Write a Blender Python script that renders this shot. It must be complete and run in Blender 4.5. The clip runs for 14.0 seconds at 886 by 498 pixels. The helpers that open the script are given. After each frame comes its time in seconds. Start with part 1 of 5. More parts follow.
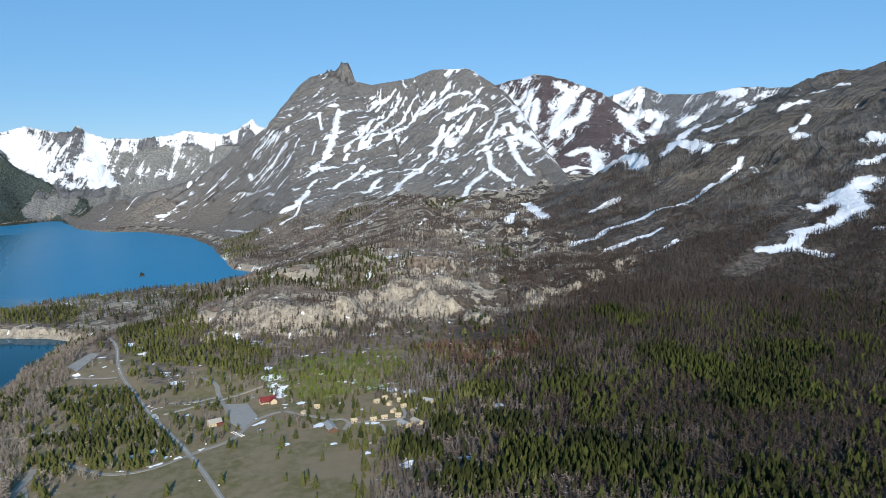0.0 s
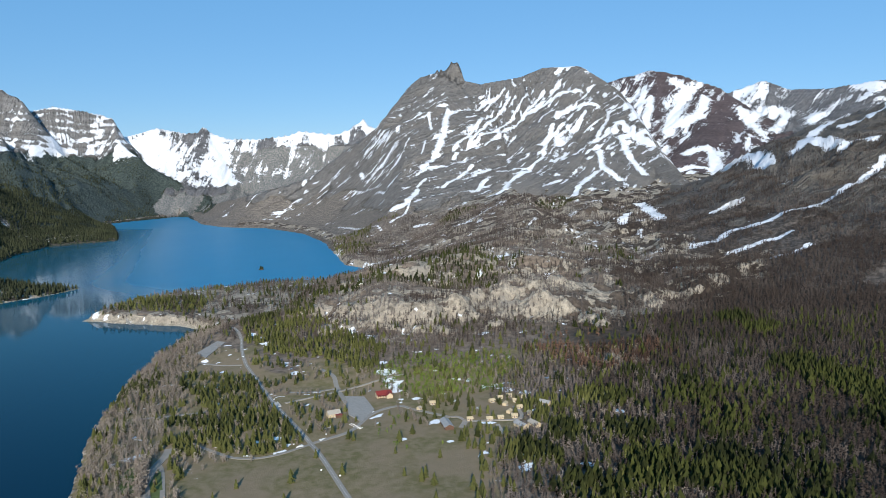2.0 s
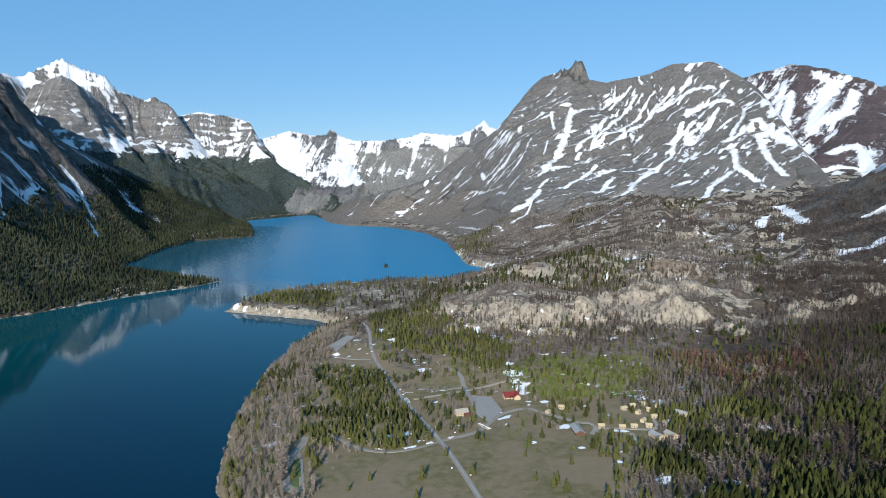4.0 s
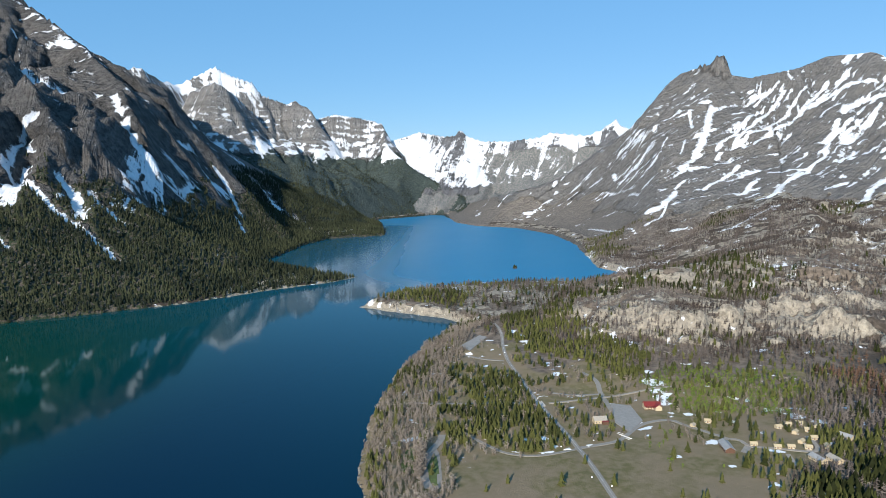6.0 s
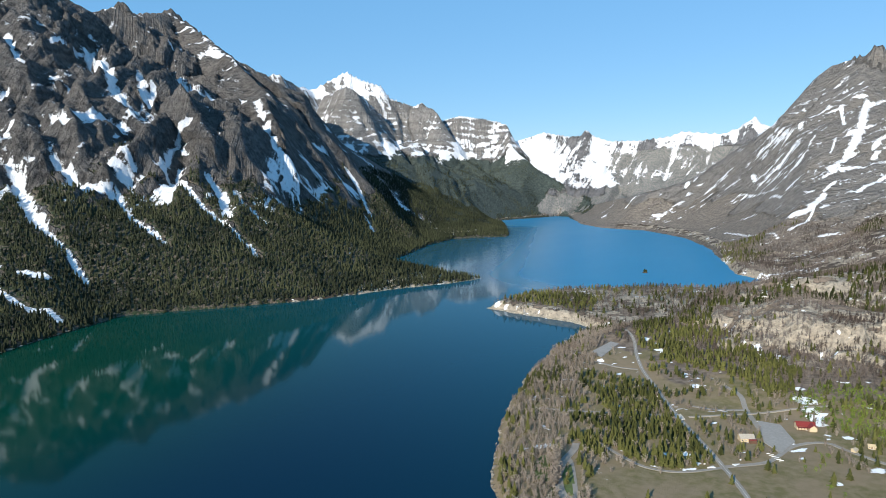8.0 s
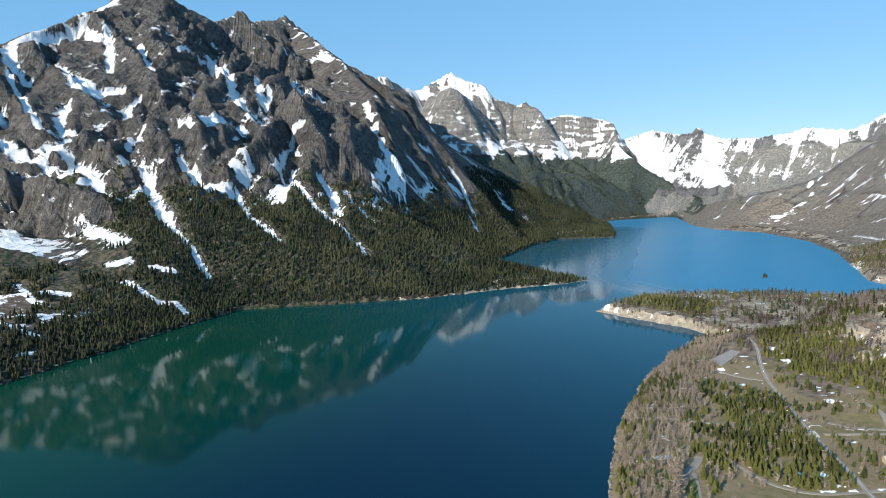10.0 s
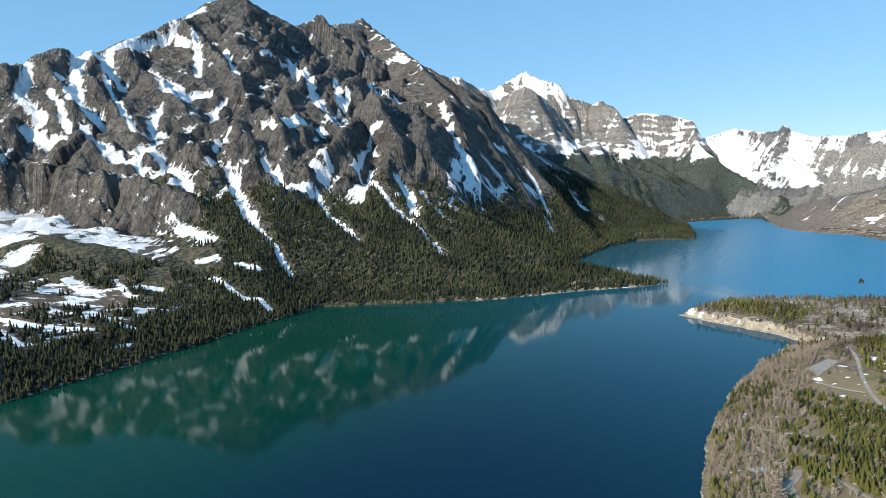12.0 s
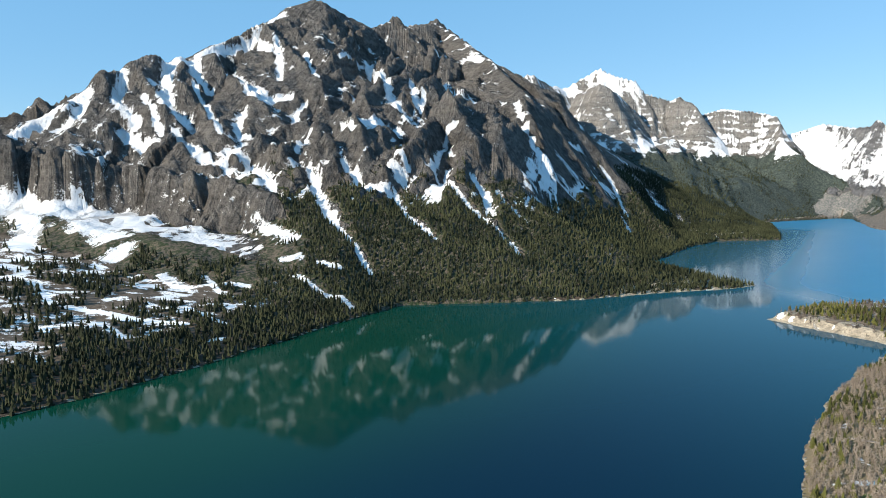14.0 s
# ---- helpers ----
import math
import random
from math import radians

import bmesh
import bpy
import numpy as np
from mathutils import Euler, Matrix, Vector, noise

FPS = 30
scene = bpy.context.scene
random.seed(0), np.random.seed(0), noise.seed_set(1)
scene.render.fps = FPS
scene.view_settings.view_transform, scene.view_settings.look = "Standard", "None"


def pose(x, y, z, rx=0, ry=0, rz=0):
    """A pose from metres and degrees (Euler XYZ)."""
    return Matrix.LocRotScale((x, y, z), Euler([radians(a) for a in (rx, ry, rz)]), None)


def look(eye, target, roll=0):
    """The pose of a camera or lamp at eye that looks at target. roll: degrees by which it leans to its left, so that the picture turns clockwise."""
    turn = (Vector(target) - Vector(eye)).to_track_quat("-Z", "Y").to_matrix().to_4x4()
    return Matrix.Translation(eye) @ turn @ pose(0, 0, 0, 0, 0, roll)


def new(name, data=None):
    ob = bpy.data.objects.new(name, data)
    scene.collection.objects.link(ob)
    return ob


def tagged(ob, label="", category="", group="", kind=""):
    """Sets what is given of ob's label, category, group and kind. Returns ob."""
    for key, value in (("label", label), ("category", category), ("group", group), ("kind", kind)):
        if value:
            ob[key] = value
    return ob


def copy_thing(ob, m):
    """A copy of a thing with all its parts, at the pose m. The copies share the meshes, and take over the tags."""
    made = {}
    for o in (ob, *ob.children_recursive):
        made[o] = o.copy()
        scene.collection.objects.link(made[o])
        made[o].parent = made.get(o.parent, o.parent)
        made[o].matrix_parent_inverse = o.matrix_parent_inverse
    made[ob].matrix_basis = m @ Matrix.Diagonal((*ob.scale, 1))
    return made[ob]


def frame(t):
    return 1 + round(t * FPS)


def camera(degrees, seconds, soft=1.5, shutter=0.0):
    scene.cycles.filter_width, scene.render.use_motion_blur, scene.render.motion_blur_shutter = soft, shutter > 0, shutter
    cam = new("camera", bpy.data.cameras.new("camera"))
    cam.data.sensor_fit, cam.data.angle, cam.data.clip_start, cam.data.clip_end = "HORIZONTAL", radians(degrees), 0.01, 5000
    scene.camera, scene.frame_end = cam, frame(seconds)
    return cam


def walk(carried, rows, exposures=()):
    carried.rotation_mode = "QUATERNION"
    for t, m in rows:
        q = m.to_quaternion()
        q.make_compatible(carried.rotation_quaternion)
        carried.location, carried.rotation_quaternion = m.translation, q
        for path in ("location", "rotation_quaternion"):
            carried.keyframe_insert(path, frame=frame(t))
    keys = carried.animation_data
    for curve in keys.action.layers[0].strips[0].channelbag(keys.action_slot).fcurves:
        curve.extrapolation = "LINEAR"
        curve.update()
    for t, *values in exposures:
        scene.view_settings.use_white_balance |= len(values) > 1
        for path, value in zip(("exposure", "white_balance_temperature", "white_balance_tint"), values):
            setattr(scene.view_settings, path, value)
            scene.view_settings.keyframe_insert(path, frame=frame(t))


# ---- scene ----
cam = camera(64.85, 14.0, soft=0.5)
ROWS = [  # seconds, x, y, z, yaw, pitch, roll
    (0, -0.0, 0.0, 270.0, -0.0, -6.43, 0.16),
    (0.5, -4.6, 3.4, 268.9, 1.56, -6.43, 0.1),
    (1, -9.2, 6.5, 267.6, 4.15, -6.41, 0.07),
    (1.5, -13.7, 9.1, 266.2, 6.25, -6.41, 0.05),
    (2, -18.1, 11.4, 265.2, 8.48, -6.39, 0.04),
    (2.5, -22.3, 13.1, 264.6, 10.75, -6.37, 0.03),
    (5, -43.6, 14.4, 262.5, 22.95, -6.3, 0.04),
    (5.5, -48.1, 14.2, 262.2, 25.39, -6.29, 0.04),
    (6, -51.7, 14.0, 262.4, 28.26, -6.26, -0.07),
    (6.5, -54.9, 13.3, 263.0, 30.85, -6.24, -0.12),
    (7, -59.2, 12.6, 263.4, 33.36, -6.25, -0.1),
    (7.5, -63.3, 11.5, 263.7, 35.85, -6.25, -0.07),
    (8, -67.0, 10.2, 264.1, 38.16, -6.24, -0.02),
    (8.5, -70.6, 8.6, 264.3, 40.44, -6.21, 0.03),
    (9, -74.6, 7.3, 264.3, 42.71, -6.23, 0.08),
    (11.5, -92.2, 0.3, 263.8, 50.7, -6.23, 0.24),
    (12, -93.9, -3.8, 264.7, 52.18, -6.24, 0.25),
    (12.5, -95.4, -8.3, 265.5, 53.63, -6.26, 0.3),
    (13, -96.8, -13.1, 266.1, 55.01, -6.27, 0.34),
    (13.5, -98.4, -17.7, 266.7, 56.44, -6.28, 0.41),
    (14, -100.5, -22.4, 267.5, 57.86, -6.31, 0.47),
]
walk(cam, [(t, pose(x, y, z, 90 + p, 0, yaw) @ pose(0, 0, 0, 0, 0, -r)) for t, x, y, z, yaw, p, r in ROWS],
     exposures=[(0, 0.27, 6600, 10), (2.5, 0.27, 6600, 10), (5, 0.36, 6650, 10), (9, 0.58, 7100, 10), (12, 0.68, 7450, 10), (14, 0.7, 7600, 10)])

# ---- sky and sun ----
SUN_AZ, SUN_EL = radians(171.5), radians(22)
world = bpy.data.worlds.new("world")
scene.world = world
world.use_nodes = True
wn = world.node_tree.nodes
sky = wn.new("ShaderNodeTexSky")
sky.sky_type, sky.sun_disc, sky.sun_elevation, sky.sun_rotation = "NISHITA", False, SUN_EL, -SUN_AZ
sky.altitude, sky.air_density, sky.dust_density, sky.ozone_density = 1400, 1.0, 0.0, 3.0
air = wn.new("ShaderNodeMix")
air.data_type = "RGBA"
air.inputs[0].default_value, air.inputs[7].default_value = 0.6, (0.95, 3.5, 7.0, 1)
world.node_tree.links.new(sky.outputs[0], air.inputs[6])
world.node_tree.links.new(air.outputs[2], wn["Background"].inputs[0])
wn["Background"].inputs[1].default_value = 0.102
sun_way = Vector((math.sin(SUN_AZ) * math.cos(SUN_EL), math.cos(SUN_AZ) * math.cos(SUN_EL), math.sin(SUN_EL)))
sun = new("sun", bpy.data.lights.new("sun", "SUN"))
sun.data.energy, sun.data.angle, sun.data.color = 5.0, radians(0.53), (1.0, 0.96, 0.9)
sun.matrix_world = look(sun_way * 3000, (0, 0, 0))

# ---- materials ----
def material(name):
    m = bpy.data.materials.new(name)
    m.use_nodes = True
    nt = m.node_tree
    return m, nt, nt.nodes["Principled BSDF"]


def node(nt, kind, **values):
    n = nt.nodes.new(kind)
    for k, val in values.items():
        setattr(n, k, val)
    return n


def put(nt, sock, value):
    if isinstance(value, bpy.types.NodeSocket):
        nt.links.new(value, sock)
    elif isinstance(value, (tuple, list)) and len(value) == 3 and sock.type == "RGBA":
        sock.default_value = (*value, 1)
    else:
        sock.default_value = value


def math_node(nt, op, a, b=0.0, clamp=False):
    n = node(nt, "ShaderNodeMath", operation=op, use_clamp=clamp)
    put(nt, n.inputs[0], a), put(nt, n.inputs[1], b)
    return n.outputs[0]


def blend(nt, fac, a, b, kind="MIX"):
    n = node(nt, "ShaderNodeMix", data_type="RGBA", blend_type=kind)
    put(nt, n.inputs[0], fac), put(nt, n.inputs[6], a), put(nt, n.inputs[7], b)
    return n.outputs[2]


def step(nt, value, low, high):
    n = node(nt, "ShaderNodeMapRange", interpolation_type="SMOOTHSTEP")
    put(nt, n.inputs[0], value), put(nt, n.inputs[1], low), put(nt, n.inputs[2], high)
    return n.outputs[0]


def grain(nt, size, detail=4.0, rough=0.6, stretch=(1, 1, 1), warp=0.0):
    """Noise whose cells are about size metres across, in world places."""
    geo = node(nt, "ShaderNodeNewGeometry")
    mp = node(nt, "ShaderNodeMapping")
    put(nt, mp.inputs[0], geo.outputs["Position"])
    mp.inputs[3].default_value = [s / size for s in stretch]
    n = node(nt, "ShaderNodeTexNoise")
    put(nt, n.inputs["Vector"], mp.outputs[0])
    n.inputs["Scale"].default_value, n.inputs["Detail"].default_value = 1.0, detail
    n.inputs["Roughness"].default_value, n.inputs["Distortion"].default_value = rough, warp
    return n.outputs[0]


def attribute(nt, name):
    return node(nt, "ShaderNodeAttribute", attribute_name=name).outputs["Fac"]


def streaks(nt, across, down):
    """Noise drawn out down the slope of a mountain, by its mesh's along and drop attributes."""
    v = node(nt, "ShaderNodeCombineXYZ")
    put(nt, v.inputs[0], math_node(nt, "DIVIDE", attribute(nt, "along"), across))
    put(nt, v.inputs[1], math_node(nt, "DIVIDE", attribute(nt, "drop"), down))
    n = node(nt, "ShaderNodeTexNoise")
    put(nt, n.inputs["Vector"], v.outputs[0])
    n.inputs["Scale"].default_value, n.inputs["Detail"].default_value, n.inputs["Roughness"].default_value = 1.0, 4.0, 0.6
    return n.outputs[0]


def relief(nt, bsdf, height, depth, strength=0.6, under=None):
    n = node(nt, "ShaderNodeBump")
    n.inputs["Strength"].default_value, n.inputs["Distance"].default_value = strength, depth
    put(nt, n.inputs["Height"], height)
    if under is not None:
        nt.links.new(under, n.inputs["Normal"])
    nt.links.new(n.outputs[0], bsdf.inputs["Normal"])
    return n.outputs[0]


def mountain_material(name, dark, light, warm, strata, bedded, wood=(0.022, 0.034, 0.016), litter=(0.075, 0.062, 0.048)):
    """Bare rock in beds, scree, forest floor and old snow, told apart by the mesh's snow, wood and scree attributes."""
    m, nt, b = material(name)
    big, mid, fine = grain(nt, 160, 5), grain(nt, 22, 6, 0.65), grain(nt, 4, 5, 0.7)
    beds = grain(nt, strata, 4, 0.6, (0.05, 0.05, 1.0), 0.3)
    down = streaks(nt, 11, 150)
    col = blend(nt, step(nt, math_node(nt, "ADD", math_node(nt, "ADD", math_node(nt, "MULTIPLY", mid, 0.4), math_node(nt, "MULTIPLY", fine, 0.3)), math_node(nt, "MULTIPLY", down, 0.3)), 0.38, 0.62), dark, light)
    col = blend(nt, math_node(nt, "MULTIPLY", step(nt, big, 0.45, 0.7), 0.6), col, warm)
    col = blend(nt, math_node(nt, "MULTIPLY", step(nt, beds, 0.42, 0.62), bedded), col, [c * 0.62 for c in dark])
    col = blend(nt, math_node(nt, "MULTIPLY", attribute(nt, "scree"), 0.8), col, [0.5 * (a + c) * 0.95 for a, c in zip(light, warm)])
    floor = blend(nt, step(nt, fine, 0.35, 0.65), litter, [c * 1.7 for c in litter])
    w = math_node(nt, "ADD", attribute(nt, "wood"), math_node(nt, "MULTIPLY", math_node(nt, "SUBTRACT", mid, 0.5), 0.9))
    col = blend(nt, step(nt, w, 0.35, 0.6), col, blend(nt, step(nt, grain(nt, 9, 3), 0.4, 0.6), wood, floor))
    s = math_node(nt, "ADD", attribute(nt, "snow"), math_node(nt, "MULTIPLY", math_node(nt, "SUBTRACT", mid, 0.5), 0.9))
    s = math_node(nt, "ADD", s, math_node(nt, "MULTIPLY", math_node(nt, "SUBTRACT", fine, 0.5), 0.7))
    s = math_node(nt, "ADD", s, math_node(nt, "MULTIPLY", math_node(nt, "SUBTRACT", down, 0.5), 0.9))
    s = step(nt, s, 0.46, 0.54)
    col = blend(nt, s, col, blend(nt, grain(nt, 30, 4), (0.6, 0.63, 0.67), (0.77, 0.78, 0.79)))
    put(nt, b.inputs["Base Color"], col)
    b.inputs["Roughness"].default_value = 0.9
    b.inputs["Specular IOR Level"].default_value = 0.2
    hgt = math_node(nt, "ADD", math_node(nt, "MULTIPLY", mid, 8.0), math_node(nt, "MULTIPLY", fine, 2.0))
    hgt = math_node(nt, "ADD", hgt, math_node(nt, "ADD", math_node(nt, "MULTIPLY", down, 7.0), math_node(nt, "MULTIPLY", beds, 6.0 * bedded)))
    hgt = math_node(nt, "MULTIPLY", hgt, math_node(nt, "SUBTRACT", 1.0, math_node(nt, "MULTIPLY", math_node(nt, "MAXIMUM", s, step(nt, w, 0.35, 0.6)), 0.8)))
    relief(nt, b, hgt, 3.6, 1.0)
    return m


def ground_material():
    """Meadow, litter, pale broken rock, beach and lying snow on the land by the lake."""
    m, nt, b = material("meadow_and_rock")
    big, mid, fine = grain(nt, 60, 5), grain(nt, 9, 5, 0.65), grain(nt, 1.6, 5, 0.7)
    grass = blend(nt, step(nt, mid, 0.35, 0.68), (0.128, 0.112, 0.048), (0.21, 0.165, 0.098))
    grass = blend(nt, math_node(nt, "MULTIPLY", step(nt, big, 0.4, 0.6), 0.75), grass, (0.225, 0.168, 0.11))
    litter = blend(nt, step(nt, mid, 0.35, 0.65), (0.1, 0.078, 0.058), (0.2, 0.158, 0.122))
    col = blend(nt, step(nt, math_node(nt, "ADD", attribute(nt, "grass"), math_node(nt, "MULTIPLY", math_node(nt, "SUBTRACT", mid, 0.5), 0.5)), 0.4, 0.6), litter, grass)
    # brown litter under the woods, the shade between the trees painted in as near-black
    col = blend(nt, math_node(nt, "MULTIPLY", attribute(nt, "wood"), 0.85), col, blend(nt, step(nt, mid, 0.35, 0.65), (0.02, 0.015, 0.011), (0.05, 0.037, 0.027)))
    stone = blend(nt, step(nt, mid, 0.32, 0.66), (0.18, 0.155, 0.12), (0.46, 0.4, 0.31))
    stone = blend(nt, math_node(nt, "MULTIPLY", step(nt, grain(nt, 26, 4), 0.4, 0.62), 0.65), stone, (0.31, 0.27, 0.215))
    stone = blend(nt, math_node(nt, "MULTIPLY", step(nt, grain(nt, 4, 5, 0.7, (1, 1, 0.3)), 0.52, 0.66), 0.55), stone, (0.13, 0.11, 0.09))
    r = math_node(nt, "ADD", attribute(nt, "rock"), math_node(nt, "MULTIPLY", math_node(nt, "SUBTRACT", mid, 0.5), 0.8))
    r = math_node(nt, "ADD", r, math_node(nt, "MULTIPLY", math_node(nt, "SUBTRACT", fine, 0.5), 0.4))
    r = step(nt, r, 0.42, 0.6)
    col = blend(nt, r, col, stone)
    s = math_node(nt, "ADD", attribute(nt, "snow"), math_node(nt, "MULTIPLY", math_node(nt, "SUBTRACT", mid, 0.5), 0.7))
    s = step(nt, math_node(nt, "ADD", s, math_node(nt, "MULTIPLY", math_node(nt, "SUBTRACT", fine, 0.5), 0.4)), 0.47, 0.53)
    col = blend(nt, s, col, (0.82, 0.83, 0.84))
    put(nt, b.inputs["Base Color"], col)
    b.inputs["Roughness"].default_value, b.inputs["Specular IOR Level"].default_value = 0.92, 0.2
    hgt = math_node(nt, "ADD", math_node(nt, "MULTIPLY", mid, math_node(nt, "ADD", math_node(nt, "MULTIPLY", r, 9.0), 0.4)), math_node(nt, "MULTIPLY", fine, 0.5))
    relief(nt, b, hgt, 1.2, 0.8)
    return m


def water_material():
    m, nt, b = material("lake_water")
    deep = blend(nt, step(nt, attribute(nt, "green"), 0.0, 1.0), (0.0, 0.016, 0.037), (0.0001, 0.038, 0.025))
    # paler teal towards the far end of the lake
    deep = blend(nt, attribute(nt, "far_teal"), deep, (0.001, 0.07, 0.112))
    # wind-ruffled far water, the sky's reflection painted in as a pale blue
    deep = blend(nt, attribute(nt, "ripple_sky"), deep, (0.018, 0.185, 0.335))
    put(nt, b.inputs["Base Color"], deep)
    b.inputs["IOR"].default_value = 1.12
    calm = grain(nt, 120, 3, 0.5, (1, 0.4, 1))
    put(nt, b.inputs["Roughness"], math_node(nt, "ADD", math_node(nt, "MULTIPLY", calm, 0.04), math_node(nt, "ADD", 0.02, math_node(nt, "MULTIPLY", attribute(nt, "ripple_sky"), 0.36))))
    relief(nt, b, grain(nt, 3.5, 3, 0.5), 0.03, 0.5)
    return m


def plant_material(name, low, high, rough=0.85):
    m, nt, b = material(name)
    col = blend(nt, attribute(nt, "tint"), low, high)
    col = blend(nt, math_node(nt, "MULTIPLY", grain(nt, 1.2, 3), 0.5), col, [c * 0.55 for c in low])
    put(nt, b.inputs["Base Color"], col)
    b.inputs["Roughness"].default_value, b.inputs["Specular IOR Level"].default_value = rough, 0.15
    return m


def paint(name, colour, rough=0.7, size=1.5, vary=0.35, metal=0.0, depth=0.03):
    m, nt, b = material(name)
    n1, n2 = grain(nt, size, 4), grain(nt, size * 7, 3)
    col = blend(nt, step(nt, n1, 0.3, 0.7), [c * (1 - vary) for c in colour], colour)
    col = blend(nt, math_node(nt, "MULTIPLY", step(nt, n2, 0.45, 0.7), 0.4), col, [c * (1 - vary) * 0.8 for c in colour])
    put(nt, b.inputs["Base Color"], col)
    b.inputs["Roughness"].default_value, b.inputs["Metallic"].default_value = rough, metal
    relief(nt, b, n1, depth, 0.5)
    return m


M_GROUND = ground_material()
M_WATER = water_material()
M_WEST = mountain_material("dark_west_rock", (0.04, 0.039, 0.039), (0.2, 0.19, 0.18), (0.15, 0.137, 0.123), 14, 0.2)
M_MAIN = mountain_material("grey_scree_rock", (0.14, 0.132, 0.122), (0.28, 0.262, 0.24), (0.225, 0.207, 0.183), 26, 0.16, (0.095, 0.083, 0.07), (0.14, 0.122, 0.104))
M_PURPLE = mountain_material("purple_argillite", (0.085, 0.066, 0.066), (0.17, 0.13, 0.13), (0.14, 0.11, 0.11), 26, 0.4)
M_EAST = mountain_material("brown_slope_rock", (0.09, 0.083, 0.075), (0.19, 0.175, 0.155), (0.165, 0.138, 0.108), 24, 0.4, (0.045, 0.038, 0.031), (0.08, 0.067, 0.057))
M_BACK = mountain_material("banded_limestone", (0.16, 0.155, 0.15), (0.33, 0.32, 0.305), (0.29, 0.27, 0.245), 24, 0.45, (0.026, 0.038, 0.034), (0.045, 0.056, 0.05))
# forest and litter of the far foot are paled, haze put into their colour
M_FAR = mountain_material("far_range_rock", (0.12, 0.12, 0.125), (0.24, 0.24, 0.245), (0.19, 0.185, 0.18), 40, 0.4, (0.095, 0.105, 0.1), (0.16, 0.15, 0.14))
M_NEEDLE = plant_material("green_needles", (0.034, 0.039, 0.011), (0.115, 0.116, 0.034))
# darker copy of the needle green, with the shade of dense woods put in
M_SHADENEEDLE = plant_material("shade_dark_needles", (0.013, 0.0165, 0.004), (0.056, 0.063, 0.014))
M_FARNEEDLE = plant_material("shore_needles", (0.016, 0.021, 0.011), (0.055, 0.061, 0.03))
M_RUST = plant_material("rust_brown_needles", (0.05, 0.03, 0.022), (0.15, 0.09, 0.062))
M_DEAD = plant_material("dead_wood_bark", (0.05, 0.038, 0.032), (0.19, 0.163, 0.145))
M_TWIG = plant_material("bare_twigs", (0.19, 0.156, 0.128), (0.3, 0.255, 0.21))
M_LEAF = plant_material("fresh_leaves", (0.08, 0.12, 0.018), (0.17, 0.21, 0.04))
M_BARK = paint("bark", (0.1, 0.075, 0.055), 0.9, 0.4)
M_ASPHALT = paint("worn_asphalt", (0.27, 0.245, 0.21), 0.9, 2.0, 0.18, 0, 0.02)
M_GRAVEL = paint("pale_gravel", (0.34, 0.3, 0.25), 0.95, 1.2, 0.3)
M_CONCRETE = paint("bridge_concrete", (0.5, 0.47, 0.42), 0.9, 1.5, 0.2)
M_LINE = paint("road_paint", (0.75, 0.75, 0.72), 0.7, 1.0, 0.15)
M_REDROOF = paint("red_metal_roof", (0.2, 0.024, 0.017), 0.6, 1.2, 0.25)
M_GREYROOF = paint("grey_metal_roof", (0.34, 0.33, 0.31), 0.5, 1.6, 0.2)
M_PALEROOF = paint("pale_shingle_roof", (0.38, 0.34, 0.28), 0.85, 1.0, 0.25)
M_CREAM = paint("cream_board_wall", (0.5, 0.4, 0.26), 0.8, 0.8, 0.15)
M_TAN = paint("tan_roof", (0.5, 0.4, 0.25), 0.8, 0.8, 0.2)
M_BROWN = paint("brown_stained_wood", (0.12, 0.06, 0.035), 0.8, 0.6)
M_LOT = paint("pale_lot_asphalt", (0.3, 0.28, 0.25), 0.9, 2.0, 0.2, 0, 0.02)
M_LAWN = paint("green_lawn", (0.1, 0.135, 0.035), 0.95, 2.5, 0.3)
M_SIGN = paint("sign_enamel", (0.8, 0.8, 0.78), 0.5, 0.8, 0.08)
M_GLASS, _nt, _b = material("window_glass")
_b.inputs["Base Color"].default_value, _b.inputs["Roughness"].default_value, _b.inputs["Metallic"].default_value = (0.04, 0.05, 0.06, 1), 0.08, 0.0

# ---- plan of the settlement: roads (width, line), lots, drifts of old snow ----
ROADS = [(4.8, [(-60, 345), (-120, 440), (-172, 523), (-235, 623), (-311, 720), (-364, 799), (-411, 865), (-448, 935), (-470, 985), (-500, 1028), (-560, 1072), (-640, 1092), (-720, 1104), (-755, 1124), (-740, 1180), (-690, 1260)])]
LANES = [(4.6, [(-235, 623), (-218, 640), (-206, 656), (-203, 679), (-199, 713), (-175, 738), (-159, 726), (-138, 717), (-114, 707)]),
         (3.6, [(-235, 622), (-244, 606), (-263, 584), (-291, 577), (-318, 590), (-345, 604)]),
         (5.5, [(-301, 847), (-277, 828), (-263, 792), (-249, 764), (-222, 714), (-203, 686)]),
         (4.0, [(-475, 866), (-444, 856), (-414, 862)]),
         (7.0, [(-362, 590), (-356, 576), (-354, 558), (-349, 536), (-331, 499), (-316, 483)]),
         (4.0, [(-354, 558), (-344, 548), (-318, 504), (-309, 488), (-314, 481)]),
         (4.0, [(-311, 765), (-285, 768), (-258, 790)]),
         (4.0, [(-114, 707), (-106, 710), (-97, 695), (-87, 696), (-71, 701), (-47, 703), (-39, 712), (-43, 731), (-50, 745)]),
         (4.0, [(-64, 690), (-56, 664)]), (6.0, [(-97, 695), (-99, 676)])]
LOTS = [[(-242, 760), (-221, 762), (-199, 722), (-203, 684), (-222, 702)], [(-497, 895), (-501, 968), (-486, 964), (-473, 878)]]
